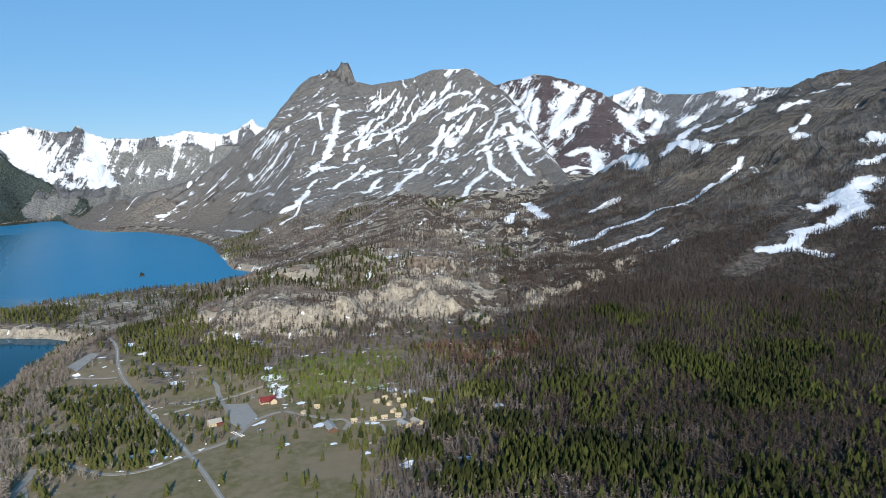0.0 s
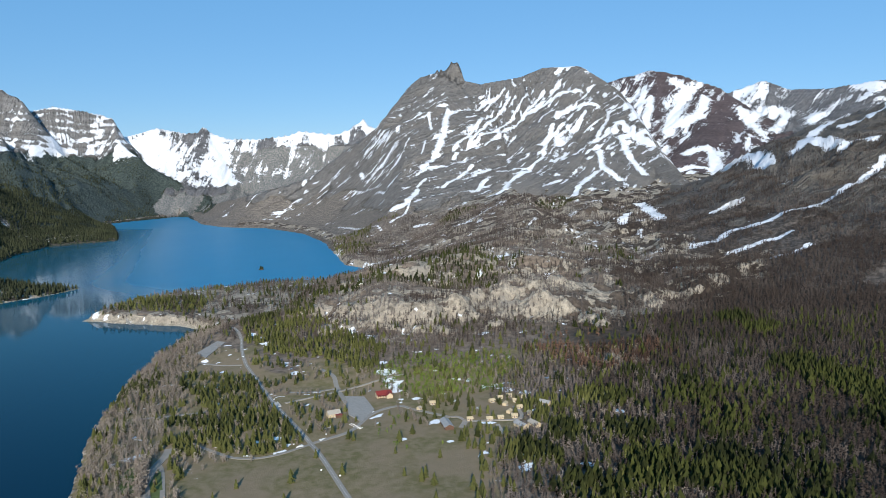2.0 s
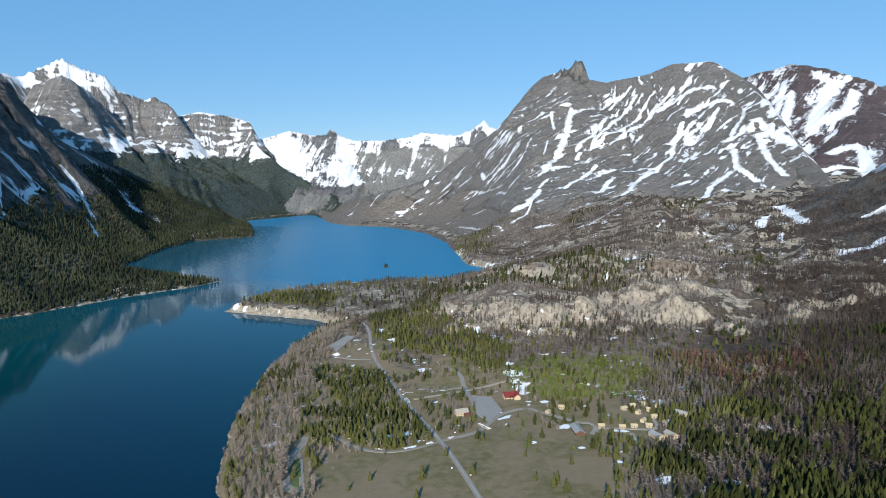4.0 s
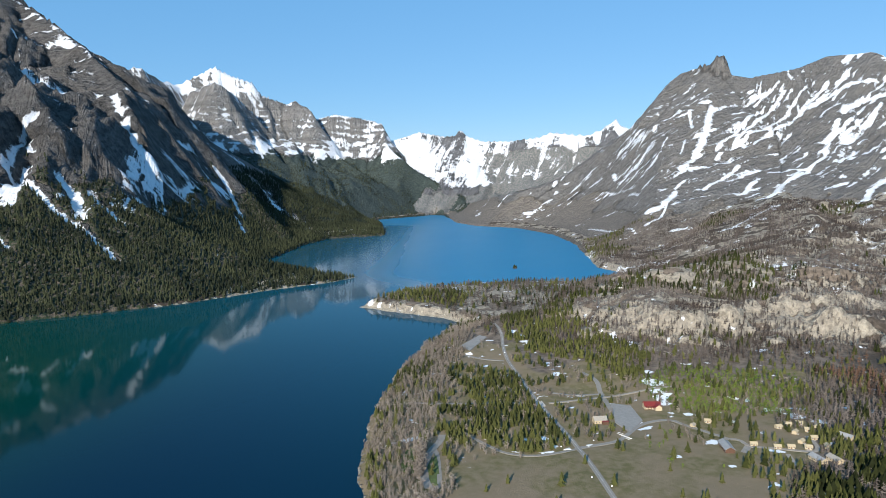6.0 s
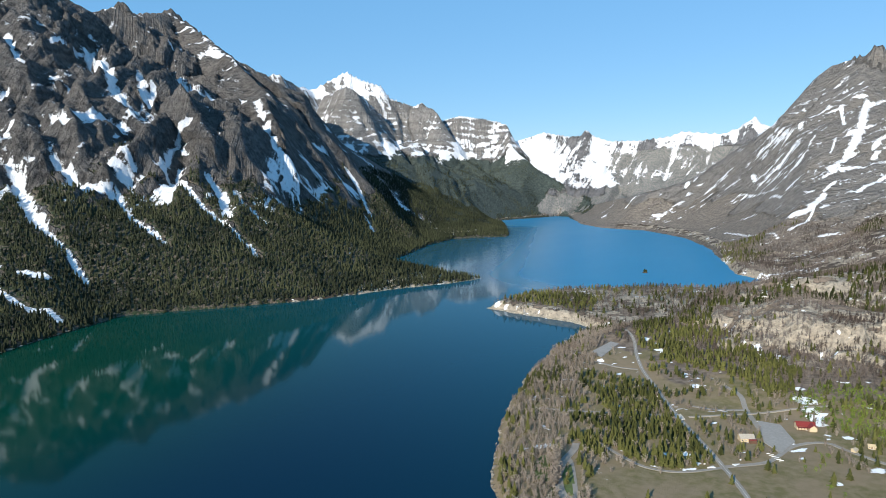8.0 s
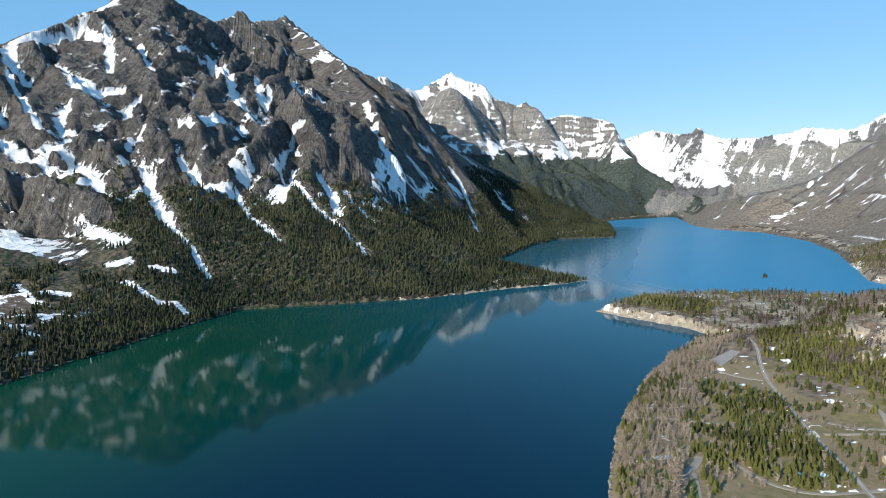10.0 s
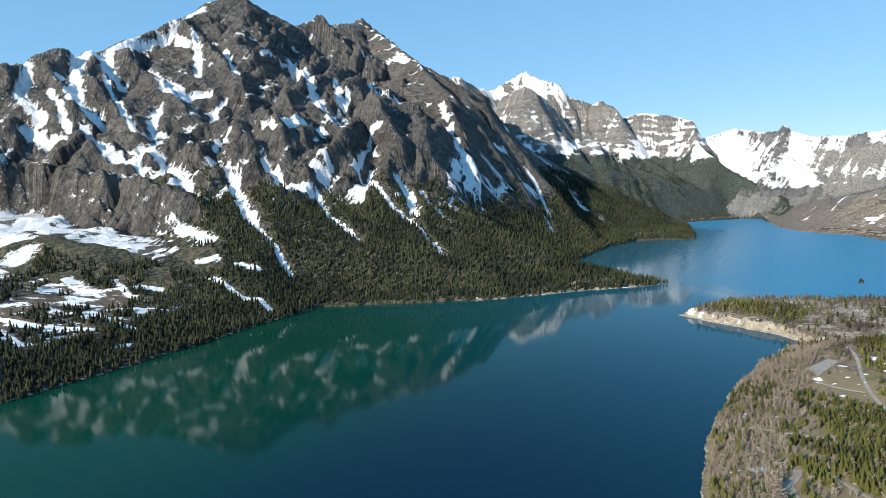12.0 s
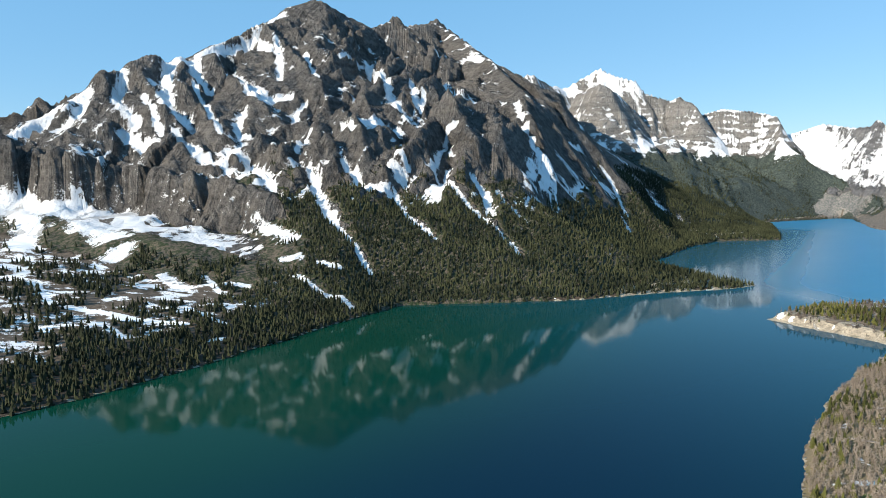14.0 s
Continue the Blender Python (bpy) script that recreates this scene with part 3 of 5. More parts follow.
EYE_LATE, EYE_MID, EYE_EARLY = (-97, -14, 266), (-62, 11, 263), (-20, 10, 265)
RIDGES = {
    "west": dict(steep=0.95, gentle=0.33, run=650, gully=120, width=170, skew=1.15, rough=56, calm=True, cliff=(225, 400, 60), lines=[
        from_eye(EYE_LATE, [(-104, -4, 2100), (-97, 0.0, 2200), (-90, 3.2, 2300), (-87.9, 4.6, 2400), (-84.3, 6.9, 2500), (-80.5, 8.7, 2650), (-76.9, 9.4, 2800),
                            (-74.2, 10.4, 2980), (-72.7, 11.2, 3050), (-70.2, 12.6, 3150), (-67.6, 13.1, 3200), (-63.6, 11.3, 3350), (-61.6, 12.0, 3450)]),
        from_eye(EYE_LATE, [(-63.6, 11.2, 3450), (-58.4, 11.7, 3900), (-55.5, 9.9, 3500), (-54.3, 9.0, 3150), (-51.3, 6.2, 2750), (-48.2, 3.6, 2550), (-46.4, 2.2, 2460), (-45.0, 0.9, 2400), (-43.5, -1.2, 2380), (-42.2, -2.8, 2400), (-40.6, -4.9, 2450)]),
        from_eye(EYE_LATE, [(-69, 12.0, 3120), (-66, 6.0, 2650), (-64, 2.0, 2300)]),
        from_eye(EYE_LATE, [(-58.5, 9.0, 3400), (-59, 5.0, 2900), (-57, 1.5, 2500)]),
    ]),
    "teeth": dict(steep=1.7, gentle=0.6, run=160, gully=10, width=70, skew=0.0, rough=12, lines=[
        from_eye(EYE_LATE, [(-64.0, 10.8, 3460), (-62.4, 11.5, 3460), (-61.9, 12.2, 3460), (-61.4, 12.2, 3460), (-60.9, 11.2, 3460)]),
        from_eye(EYE_LATE, [(-60.4, 10.6, 4000), (-59.3, 11.6, 4000), (-58.4, 12.1, 4000), (-57.5, 11.4, 4000), (-55.5, 10.0, 3950)]),
        from_eye(EYE_LATE, [(-71.0, 11.9, 3110), (-70.4, 12.5, 3150), (-68.2, 13.35, 3200), (-67.3, 13.2, 3200), (-65.8, 12.3, 3260), (-64.2, 11.5, 3330)]),
    ]),
    "main": dict(steep=0.8, gentle=0.3, run=700, gully=36, width=105, skew=0.5, rough=26, lines=[
        from_eye(EYE_EARLY, [(-27.3, -2.9, 4050), (-25.4, -2.4, 4150), (-23.2, -1.9, 4220), (-21.0, -1.35, 4280), (-18.6, -0.3, 4290), (-15.9, 1.8, 4200), (-13.6, 3.4, 4150), (-12.6, 4.7, 4050), (-10.9, 6.9, 3950), (-10.2, 7.5, 3850), (-9.2, 7.75, 3850), (-8.2, 7.7, 3800), (-7.3, 7.3, 3790),
                             (-5.5, 6.9, 3780), (-2.3, 7.4, 3850), (-0.5, 8.1, 3950), (2.4, 8.15, 3950), (4.2, 7.1, 3850), (6.3, 4.9, 3500), (9.2, 1.9, 3150), (10.5, -0.5, 2850)]),
    ]),
    "horn": dict(steep=4.5, gentle=0.9, run=45, gully=14, width=45, skew=0.0, rough=14, lines=[
        from_eye(EYE_EARLY, [(-9.6, 7.6, 3840), (-8.9, 8.05, 3820), (-8.5, 8.15, 3800), (-7.9, 8.6, 3790), (-7.65, 8.75, 3780), (-7.3, 8.65, 3780), (-7.0, 8.15, 3780), (-6.7, 7.4, 3780)]),
        from_eye(EYE_EARLY, [(-0.9, 7.7, 3960), (-0.5, 8.35, 3960), (0.6, 8.4, 3960), (2.2, 8.35, 3960), (3.0, 7.9, 3960)]),
    ]),
    "purple": dict(steep=0.85, gentle=0.3, run=500, gully=40, width=150, skew=0.4, rough=20, lines=[
        from_eye(EYE_EARLY, [(2.0, 5.5, 4650), (4.5, 6.9, 4650), (7.9, 7.7, 4650), (10.1, 7.2, 4650), (12.8, 6.2, 4600), (14.5, 3.4, 4400)]),
        from_eye(EYE_EARLY, [(9.0, 6.8, 4600), (11, 3.5, 4250), (14.5, 0.6, 3900)]),
    ]),
    "northeast": dict(steep=0.9, gentle=0.3, run=450, gully=45, width=130, skew=0.2, rough=24, lines=[
        from_eye(EYE_EARLY, [(12.8, 5.6, 4850), (15.8, 6.6, 4850), (17.5, 5.9, 4800), (19.9, 5.8, 4700), (23.0, 6.2, 4600), (26, 6.0, 4550), (28.9, 6.2, 4500), (33, 6.5, 4450), (40, 7, 4400)]),
    ]),
    "east": dict(steep=0.5, gentle=0.3, run=700, gully=30, width=150, skew=0.3, rough=40, cliff=(250, 420, 45), lines=[
        from_eye(EYE_EARLY, [(11, -3.7, 2350), (15.6, -1.9, 2650), (19.5, 0.3, 2950), (24, 2.5, 3100), (26.2, 4.0, 3050), (28.9, 6.0, 2950), (31.8, 7.3, 2850), (38, 8.5, 3000), (50, 7, 3600), (70, 5, 4200)]),
    ]),
    "citadel": dict(steep=1.9, gentle=0.34, run=250, taper=True, gully=75, width=125, skew=0.0, rough=26, lines=[
        from_eye(EYE_MID, [(-56, 6.6, 4500), (-53.3, 7.3, 4550), (-51.2, 7.8, 4600), (-50, 6.9, 4700), (-48.6, 6.6, 4850), (-47, 7.5, 4900), (-45.9, 8.05, 4900), (-44.9, 7.5, 4900), (-43.2, 7.0, 4900), (-42.5, 6.1, 4900), (-40.4, 5.3, 4900)]),
        from_eye(EYE_MID, [(-47.8, 6.0, 4620), (-46, 6.9, 4440), (-45.2, 6.5, 4450), (-44.2, 5.6, 4540), (-43.4, 4.9, 4610), (-41.7, 2.9, 4680), (-40.9, 1.5, 4690)]),
        from_eye(EYE_MID, [(-40.9, 5.2, 4880), (-40.0, 5.65, 4860), (-38.8, 5.0, 4800), (-37.9, 2.7, 4720), (-36.1, 0.9, 4620), (-33.3, -0.9, 4450)]),
        from_eye(EYE_MID, [(-38.6, 4.2, 4930), (-36.9, 4.65, 4930), (-35, 4.4, 4930), (-33.8, 4.15, 4920), (-33.1, 3.9, 4860), (-32.7, 2.2, 4740), (-31.4, 1.0, 4660), (-29.9, -0.2, 4600), (-28.4, -1.2, 4550), (-27.2, -2.0, 4480)]),
        from_eye(EYE_MID, [(-42.0, 1.8, 4480), (-39.5, 1.1, 4420), (-36.5, 0.1, 4330), (-33.5, -1.2, 4230), (-30.5, -2.3, 4150), (-29, -3.0, 4080)]),
        from_eye(EYE_MID, [(-47.0, 1.8, 4300), (-44.0, 0.2, 3900), (-41.0, -1.6, 3600), (-38.5, -3.0, 3450)]),
    ]),
    "far": dict(steep=1.9, gentle=0.5, run=160, taper=True, gully=52, width=80, skew=0.3, rough=16, lines=[
        from_eye(EYE_MID, [(-35, 2.0, 4975), (-32.6, 2.5, 4975), (-31.2, 2.9, 4975), (-30.1, 3.3, 4975), (-28.0, 2.95, 4975), (-27.2, 3.0, 4975), (-26.75, 3.5, 4970), (-26.2, 3.0, 4975), (-24.9, 2.55, 4975), (-22.5, 2.6, 4975), (-20.3, 2.9, 4975), (-19.5, 3.25, 4975), (-16.6, 3.0, 4975), (-15.4, 3.5, 4975), (-14.45, 4.25, 4970), (-13.8, 3.6, 4975), (-11, 3.4, 4975)]),
        from_eye(EYE_MID, [(-27.5, -0.6, 4860), (-25.5, 0.1, 4870), (-23.6, 0.8, 4870), (-22.0, 1.7, 4880), (-20.8, 2.15, 4880), (-19.2, 1.9, 4880), (-17.4, 1.3, 4870), (-15, 0.9, 4860)]),
    ]),
}


def ridge_height(x, y, r, seed):
    """Height of a mountain from its ridge lines; also the gully depth (0 to 1), the drop below the ridge and the place along it."""
    best, gut, fall, where = np.full(x.shape, -400.0), np.zeros(x.shape), np.full(x.shape, 1e4), np.zeros(x.shape)
    wx = x + 60 * (fbm(x / 170, y / 170, seed + 50) - 0.5)
    wy = y + 60 * (fbm(x / 170, y / 170, seed + 60) - 0.5)
    for n, pts in enumerate(r["lines"]):
        run = 0.0
        for (ax, ay, az), (bx, by, bz) in zip(pts, pts[1:]):
            dx, dy = bx - ax, by - ay
            length = math.hypot(dx, dy)
            t = np.clip(((x - ax) * dx + (y - ay) * dy) / length ** 2, 0, 1)
            d = np.hypot(x - ax - t * dx, y - ay - t * dy)
            top = az + (bz - az) * t
            cliffs = np.clip((top - 180) / 420, 0.05, 1) if r.get("taper") else 1.0
            h = top - r["gentle"] * d - cliffs * (r["steep"] - r["gentle"]) * r["run"] * (1 - np.exp(-d / r["run"]))
            win = h > best
            side = np.sign((x - ax) * dy - (y - ay) * dx)
            tt = ((wx - ax) * dx + (wy - ay) * dy) / length
            best, fall = np.where(win, h, best), np.where(win, d, fall)
            where = np.where(win, run + tt + r["skew"] * d * side + 900 * n, where)
            run += length
    w = r["width"]
    cut = ridged(where / w, fall / (w * 7), seed, 3)
    gut = 1 - cut
    grow = (1 - np.exp(-fall / 90)) * np.exp(-np.clip(fall - 500, 0, None) / 900)
    if r.get("calm"):
        grow = grow * (0.35 + 0.65 * smooth(y, 250, 650)) * (0.18 + 0.82 * smooth(best, 130, 330))
    carve = np.where(gut > 0.42, 1.15 * (gut - 0.42), (0.25 + 0.5 * smooth(fall, 200, 600)) * (gut - 0.42))
    best = best - r["gully"] * 2.0 * carve * grow
    best = best + r["rough"] * 2 * (fbm(x / 90, y / 90, seed + 9, 5, 0.6) - 0.5) * (0.1 + 0.9 * np.minimum(1, fall / 150)) * np.exp(-fall / 1500)
    if r.get("calm"):
        best = best + (30 * (ridged(where / 52, fall / 260, seed + 80, 3, 0.6) - 0.55) + 12 * (ridged(x / 30, y / 30, seed + 84, 3, 0.6) - 0.55)) * smooth(best, 190, 300) * smooth(fall, 10, 120)
    if r.get("cliff"):
        lo, hi, rise = r["cliff"]
        wob = best + 90 * (fbm(where / 200, fall / 500, seed + 70, 3) - 0.5)
        best = best + (rise * smooth(wob, lo, lo + 70) - rise * smooth(wob, hi, hi + 500)) * smooth(fall, 20, 170)
    return best, gut, fall, where


CLIFF_X = [-900, -640, -540, -440, -350, -280, -180, -100, 0, 120, 250, 500, 900]
CLIFF_Y = [1128, 1122, 1098, 1130, 1085, 1040, 1060, 1125, 1165, 1190, 1270, 1520, 1900]


def crag_cover(x, y):
    """0 to 1: how far a place belongs to one of the pale crags."""
    cover = np.zeros(x.shape)
    wob = 0.9 * (fbm(x / 16, y / 16, 57, 4, 0.6) - 0.5)
    for cx, cy, r in CRAGS:
        cut = window(x, y, [(cx, cy)], 3 * r)
        q = np.hypot(x[cut] - cx, (y[cut] - cy) * 0.8) / (1.15 * r) + wob[cut]
        cover[cut] = np.maximum(cover[cut], 1 - smooth(q, 0.55, 0.95))
    return cover


def lowland(x, y):
    """The land by the lake: shores, the flat of the settlement, the broken cliff behind it and the bench above."""
    d, _ = near_line(x, y, LAKE + LAKE[:1])
    sd = np.where(inside(x, y, LAKE), -d, d)
    west = x < -900 + 0.35 * np.clip(1500 - y, -2000, 0)
    sd = sd + 14 * (fbm(x / 40, y / 40, 3, 3) - 0.5)
    flat = 9 + 3 * (fbm(x / 140, y / 140, 5, 3) - 0.5) + 0.02 * np.clip(x + 250, 0, 900)
    s = y - np.interp(x, CLIFF_X, CLIFF_Y) + 150 * (fbm(x / 120, y / 120, 7, 4, 0.55) - 0.5)
    high = np.interp(x, [-850, -600, -450, -300, -100, 150, 300, 700], [10, 16, 14, 17, 17, 12, 8, 6])
    high = high * (0.25 + 1.5 * smooth(fbm(x / 95, y / 140, 8, 3), 0.3, 0.7))
    bench = high * smooth(s, -12, 26) + np.interp(s, [-260, 0, 200, 500, 900, 1500], [0, 15, 24, 50, 94, 150])
    lumps = smooth(s, 0, 120) * (26 * (ridged(x / 160, y / 110, 11, 4) - 0.5) + 8 * (fbm(x / 30, y / 30, 13, 4) - 0.5))
    lumps = lumps + smooth(s, -25, 5) * (1 - smooth(s, 50, 110)) * 16 * (ridged(x / 42, y / 42, 67, 4, 0.6) - 0.6)
    lumps = lumps + crag_cover(x, y) * (6 + 13 * (ridged(x / 26, y / 26, 69, 3, 0.6) - 0.5) + 9 * (ridged(x / 11, y / 11, 68, 2, 0.6) - 0.5))
    slope = 0.10 * np.clip(x - 60, 0, 2500) * smooth(y, 500, 1500)
    east = flat + bench + lumps + slope + smooth(s, -200, -40) * 3 * (fbm(x / 25, y / 25, 15, 3) - 0.5)
    side = 2 + np.clip(sd, 0, None) * 0.13 + 10 * (fbm(x / 80, y / 80, 17, 4) - 0.5) * smooth(sd, 10, 120)
    land = np.where(west, side, east)
    # the valley floor behind the head of the lake climbs towards the far range
    back = np.hypot(x + 62, y - 11)
    head = np.interp(back, [4240, 4400, 4520, 4640, 4760, 4900, 5100], [1, 5, 12, 36, 72, 118, 130]) + 14 * (fbm(x / 70, y / 70, 19, 4) - 0.5) * smooth(back, 4350, 4500)
    land = np.where(back > 4000, np.where(back > 4240, np.minimum(land, 6) + head, np.minimum(land, 6 + 0.25 * np.clip(4240 - back, 0, None))), land)
    low_spit = 1 - smooth(x, -520, -330)
    rise = (1 - low_spit * smooth(y, 1060, 1100)) * (0.3 + 0.28 * sd) + low_spit * smooth(y, 1060, 1100) * (0.3 + 0.12 * sd + 1.15 * np.clip(sd - 5, 0, 11) - 0.07 * np.clip(sd - 16, 0, None))
    cap = np.where(sd > 0, rise, 0.45 * sd)
    return np.minimum(land, np.maximum(cap, -25)), sd, s, west


NAMES = list(RIDGES)


def window(x, y, pts, wide):
    """The part of the grid round a line."""
    i0, i1 = np.searchsorted(x[0], (min(q[0] for q in pts) - wide, max(q[0] for q in pts) + wide))
    j0, j1 = np.searchsorted(y[:, 0], (min(q[1] for q in pts) - wide, max(q[1] for q in pts) + wide))
    return slice(j0, j1), slice(i0, i1)


def land(x, y):
    h, sd, s, west = lowland(x, y)
    owner, gut, fall, where = np.full(x.shape, -1), np.zeros(x.shape), np.full(x.shape, 1e4), np.zeros(x.shape)
    for k, name in enumerate(NAMES):
        hh, g, f, w = ridge_height(x, y, RIDGES[name], 100 + 20 * k)
        b = np.clip(sd, -30, None)
        hh = np.minimum(hh, 1.5 + (0.22 * b + 0.0012 * b * b if name in ("west", "main", "east") else 0.16 * b + 0.0024 * b * b if name == "citadel" else 4.0 * b))
        if name in ("main", "horn"):
            # both ends of the grey ridge fall off steeply
            turn = np.degrees(np.arctan2(x + 20, y - 10)) + 0.5 * (fbm(x / 90, y / 90, 157, 4) - 0.5)
            top = 265 + np.hypot(x + 20, y - 10) * np.tan(np.radians(np.interp(turn, [-27.3, -25.4, -23.2, -21, -18.6, -15.9, -13.6, -12.6, -10.9, -10.2, -9.2, 3, 4.4, 6.3, 7.1, 8.9, 10.5, 12],
                                                                                 [-2.8, -2.3, -1.8, -1.25, -0.2, 1.9, 3.5, 4.8, 7.0, 7.7, 12, 12, 7.3, 5.1, 3.9, 1.3, -0.6, -2.5])))
            hh = np.minimum(hh, top)
        if name == "west":
            # the far flank falls steeply to the cove
            turn = np.degrees(np.arctan2(x + 97, y + 14)) + 1.1 * (fbm(x / 120, y / 120, 155, 4) - 0.5)
            top = 266 + np.hypot(x + 97, y + 14) * np.tan(np.radians(np.interp(turn, [-52, -48.2, -45.2, -43.5, -42, -40.5, -38.5, -36.5], [14, 5, 1.2, -1.0, -2.9, -4.6, -5.0, -5.4])))
            hh = np.minimum(hh, np.where(y > 1200, np.maximum(top, 4), 1e4))
        win = hh > h
        owner, gut, fall, where = np.where(win, k, owner), np.where(win, g, gut), np.where(win, f, fall), np.where(win, w, where)
        h = np.where(sd > 0, soft_max(hh, h, 14.0), h)
    # ribs stand out of the west face, snow gullies are cut into it
    wander = 26 * (fbm(x / 60, y / 60, 151, 4, 0.6) - 0.5)
    for high, pts in WEST_RIBS_A + WEST_RIBS_B:
        cut = window(x, y, pts, 3 * high)
        d = np.clip(near_line(x[cut], y[cut], pts)[0] + wander[cut], 0, None)
        h[cut] += 1.15 * high * np.clip(1 - d / (2.3 * high), 0, 1) ** 1.3
    for w, pts in GULLIES:
        cut = window(x, y, pts, 3 * w)
        d = near_line(x[cut], y[cut], pts)[0] + 0.5 * wander[cut]
        h[cut] -= 0.9 * w * (1 - smooth(d, 0.3 * w, 1.7 * w))
    # a snow bowl on a bench under a rock band, at the near end of the west mountain
    wob = h + 36 * (fbm(x / 90, y / 90, 63, 4) - 0.5)
    low = 55 + 110 * np.clip((513 - y) / 430, 0, 1)
    t = np.clip((wob - low) / 190, 0, 1)
    bench = 190 * (0.42 * t + 0.58 * smooth(t, 0.55, 0.8)) - 190 * t
    fade = smooth(-x, 1350, 1500) * (1 - smooth(y + 0.35 * (x + 1800), 430, 620)) * smooth(y, -300, -100)
    h = h + fade * bench + fade * smooth(t, 0.4, 0.6) * (1 - smooth(t, 0.85, 1.0)) * (46 * (ridged(x / 55, y / 55, 65, 4, 0.6) - 0.55))
    return h, sd, s, west, owner, gut, fall, where, fade * (1 - smooth(t, 0.42, 0.56)) * smooth(t, 0.02, 0.15), fade * smooth(t, 0.5, 0.6) * (1 - smooth(t, 0.8, 0.95))


def ticks(*spans):
    """Grid lines: (from, to, spacing) spans joined."""
    out = []
    for a, b, gap in spans:
        out += list(np.linspace(a, b, max(1, round((b - a) / gap)), endpoint=False))
    return np.array(out + [spans[-1][1]])


GX = ticks((-6000, -4400, 130), (-4400, -3300, 20), (-3300, -1000, 9.5), (-1000, -700, 7), (-700, 320, 5), (320, 1250, 8), (1250, 2600, 20), (2600, 6000, 120))
GY = ticks((-6000, -700, 180), (-700, 0, 22), (0, 380, 10), (380, 1320, 5), (1320, 1900, 8), (1900, 4300, 12), (4300, 5050, 16), (5050, 7000, 200))
XX, YY = np.meshgrid(GX, GY)
HH, SD, CLIFF_S, IS_WEST, OWNER, GUT, FALL, WHERE, BOWL, CRAG = land(XX, YY)

def height(x, y):
    """Height of the built sheet at places x, y, by its own grid."""
    x, y = np.asarray(x, float), np.asarray(y, float)
    i = np.clip(np.searchsorted(GX, x) - 1, 0, len(GX) - 2)
    j = np.clip(np.searchsorted(GY, y) - 1, 0, len(GY) - 2)
    u, v = (x - GX[i]) / (GX[i + 1] - GX[i]), (y - GY[j]) / (GY[j + 1] - GY[j])
    return HH[j, i] * (1 - u) * (1 - v) + HH[j, i + 1] * u * (1 - v) + HH[j + 1, i] * (1 - u) * v + HH[j + 1, i + 1] * u * v


def grid_value(field, x, y):
    i = np.clip(np.searchsorted(GX, x) - 1, 0, len(GX) - 1)
    j = np.clip(np.searchsorted(GY, y) - 1, 0, len(GY) - 1)
    return field[j, i]


def fast_mesh(name, co, faces, values=None, smooth_faces=False):
    """A mesh from arrays: co (n, 3), faces (m, 3 or 4)."""
    me = bpy.data.meshes.new(name)
    m, k = faces.shape
    me.vertices.add(len(co))
    me.vertices.foreach_set("co", np.ascontiguousarray(co, np.float32).ravel())
    me.loops.add(m * k)
    me.loops.foreach_set("vertex_index", np.ascontiguousarray(faces, np.int32).ravel())
    me.polygons.add(m)
    me.polygons.foreach_set("loop_start", np.arange(0, m * k, k, dtype=np.int32))
    me.update(calc_edges=True)
    me.polygons.foreach_set("use_smooth", np.full(m, smooth_faces))
    for key, val in (values or {}).items():
        me.attributes.new(key, "FLOAT", "POINT").data.foreach_set("value", np.ascontiguousarray(val, np.float32))
    return me


# beds under the roads
for _w, _pts in ROADS + LANES:
    _d, _ = near_line(XX, YY, _pts)
    HH = HH - 0.5 * (1 - smooth(_d, _w / 2 + 1, _w / 2 + 5))
for _pts in LOTS:
    _d, _ = near_line(XX, YY, _pts + _pts[:1])
    _k = 1 - smooth(np.where(inside(XX, YY, _pts), 0, _d), 2, 14)
    _z = float(HH[inside(XX, YY, _pts)].mean())
    HH = HH * (1 - _k) + (_z - 0.5) * _k

# slopes of the sheet
DHY, DHX = np.gradient(HH, GY, GX)
TILT_UP = np.hypot(DHX, DHY)


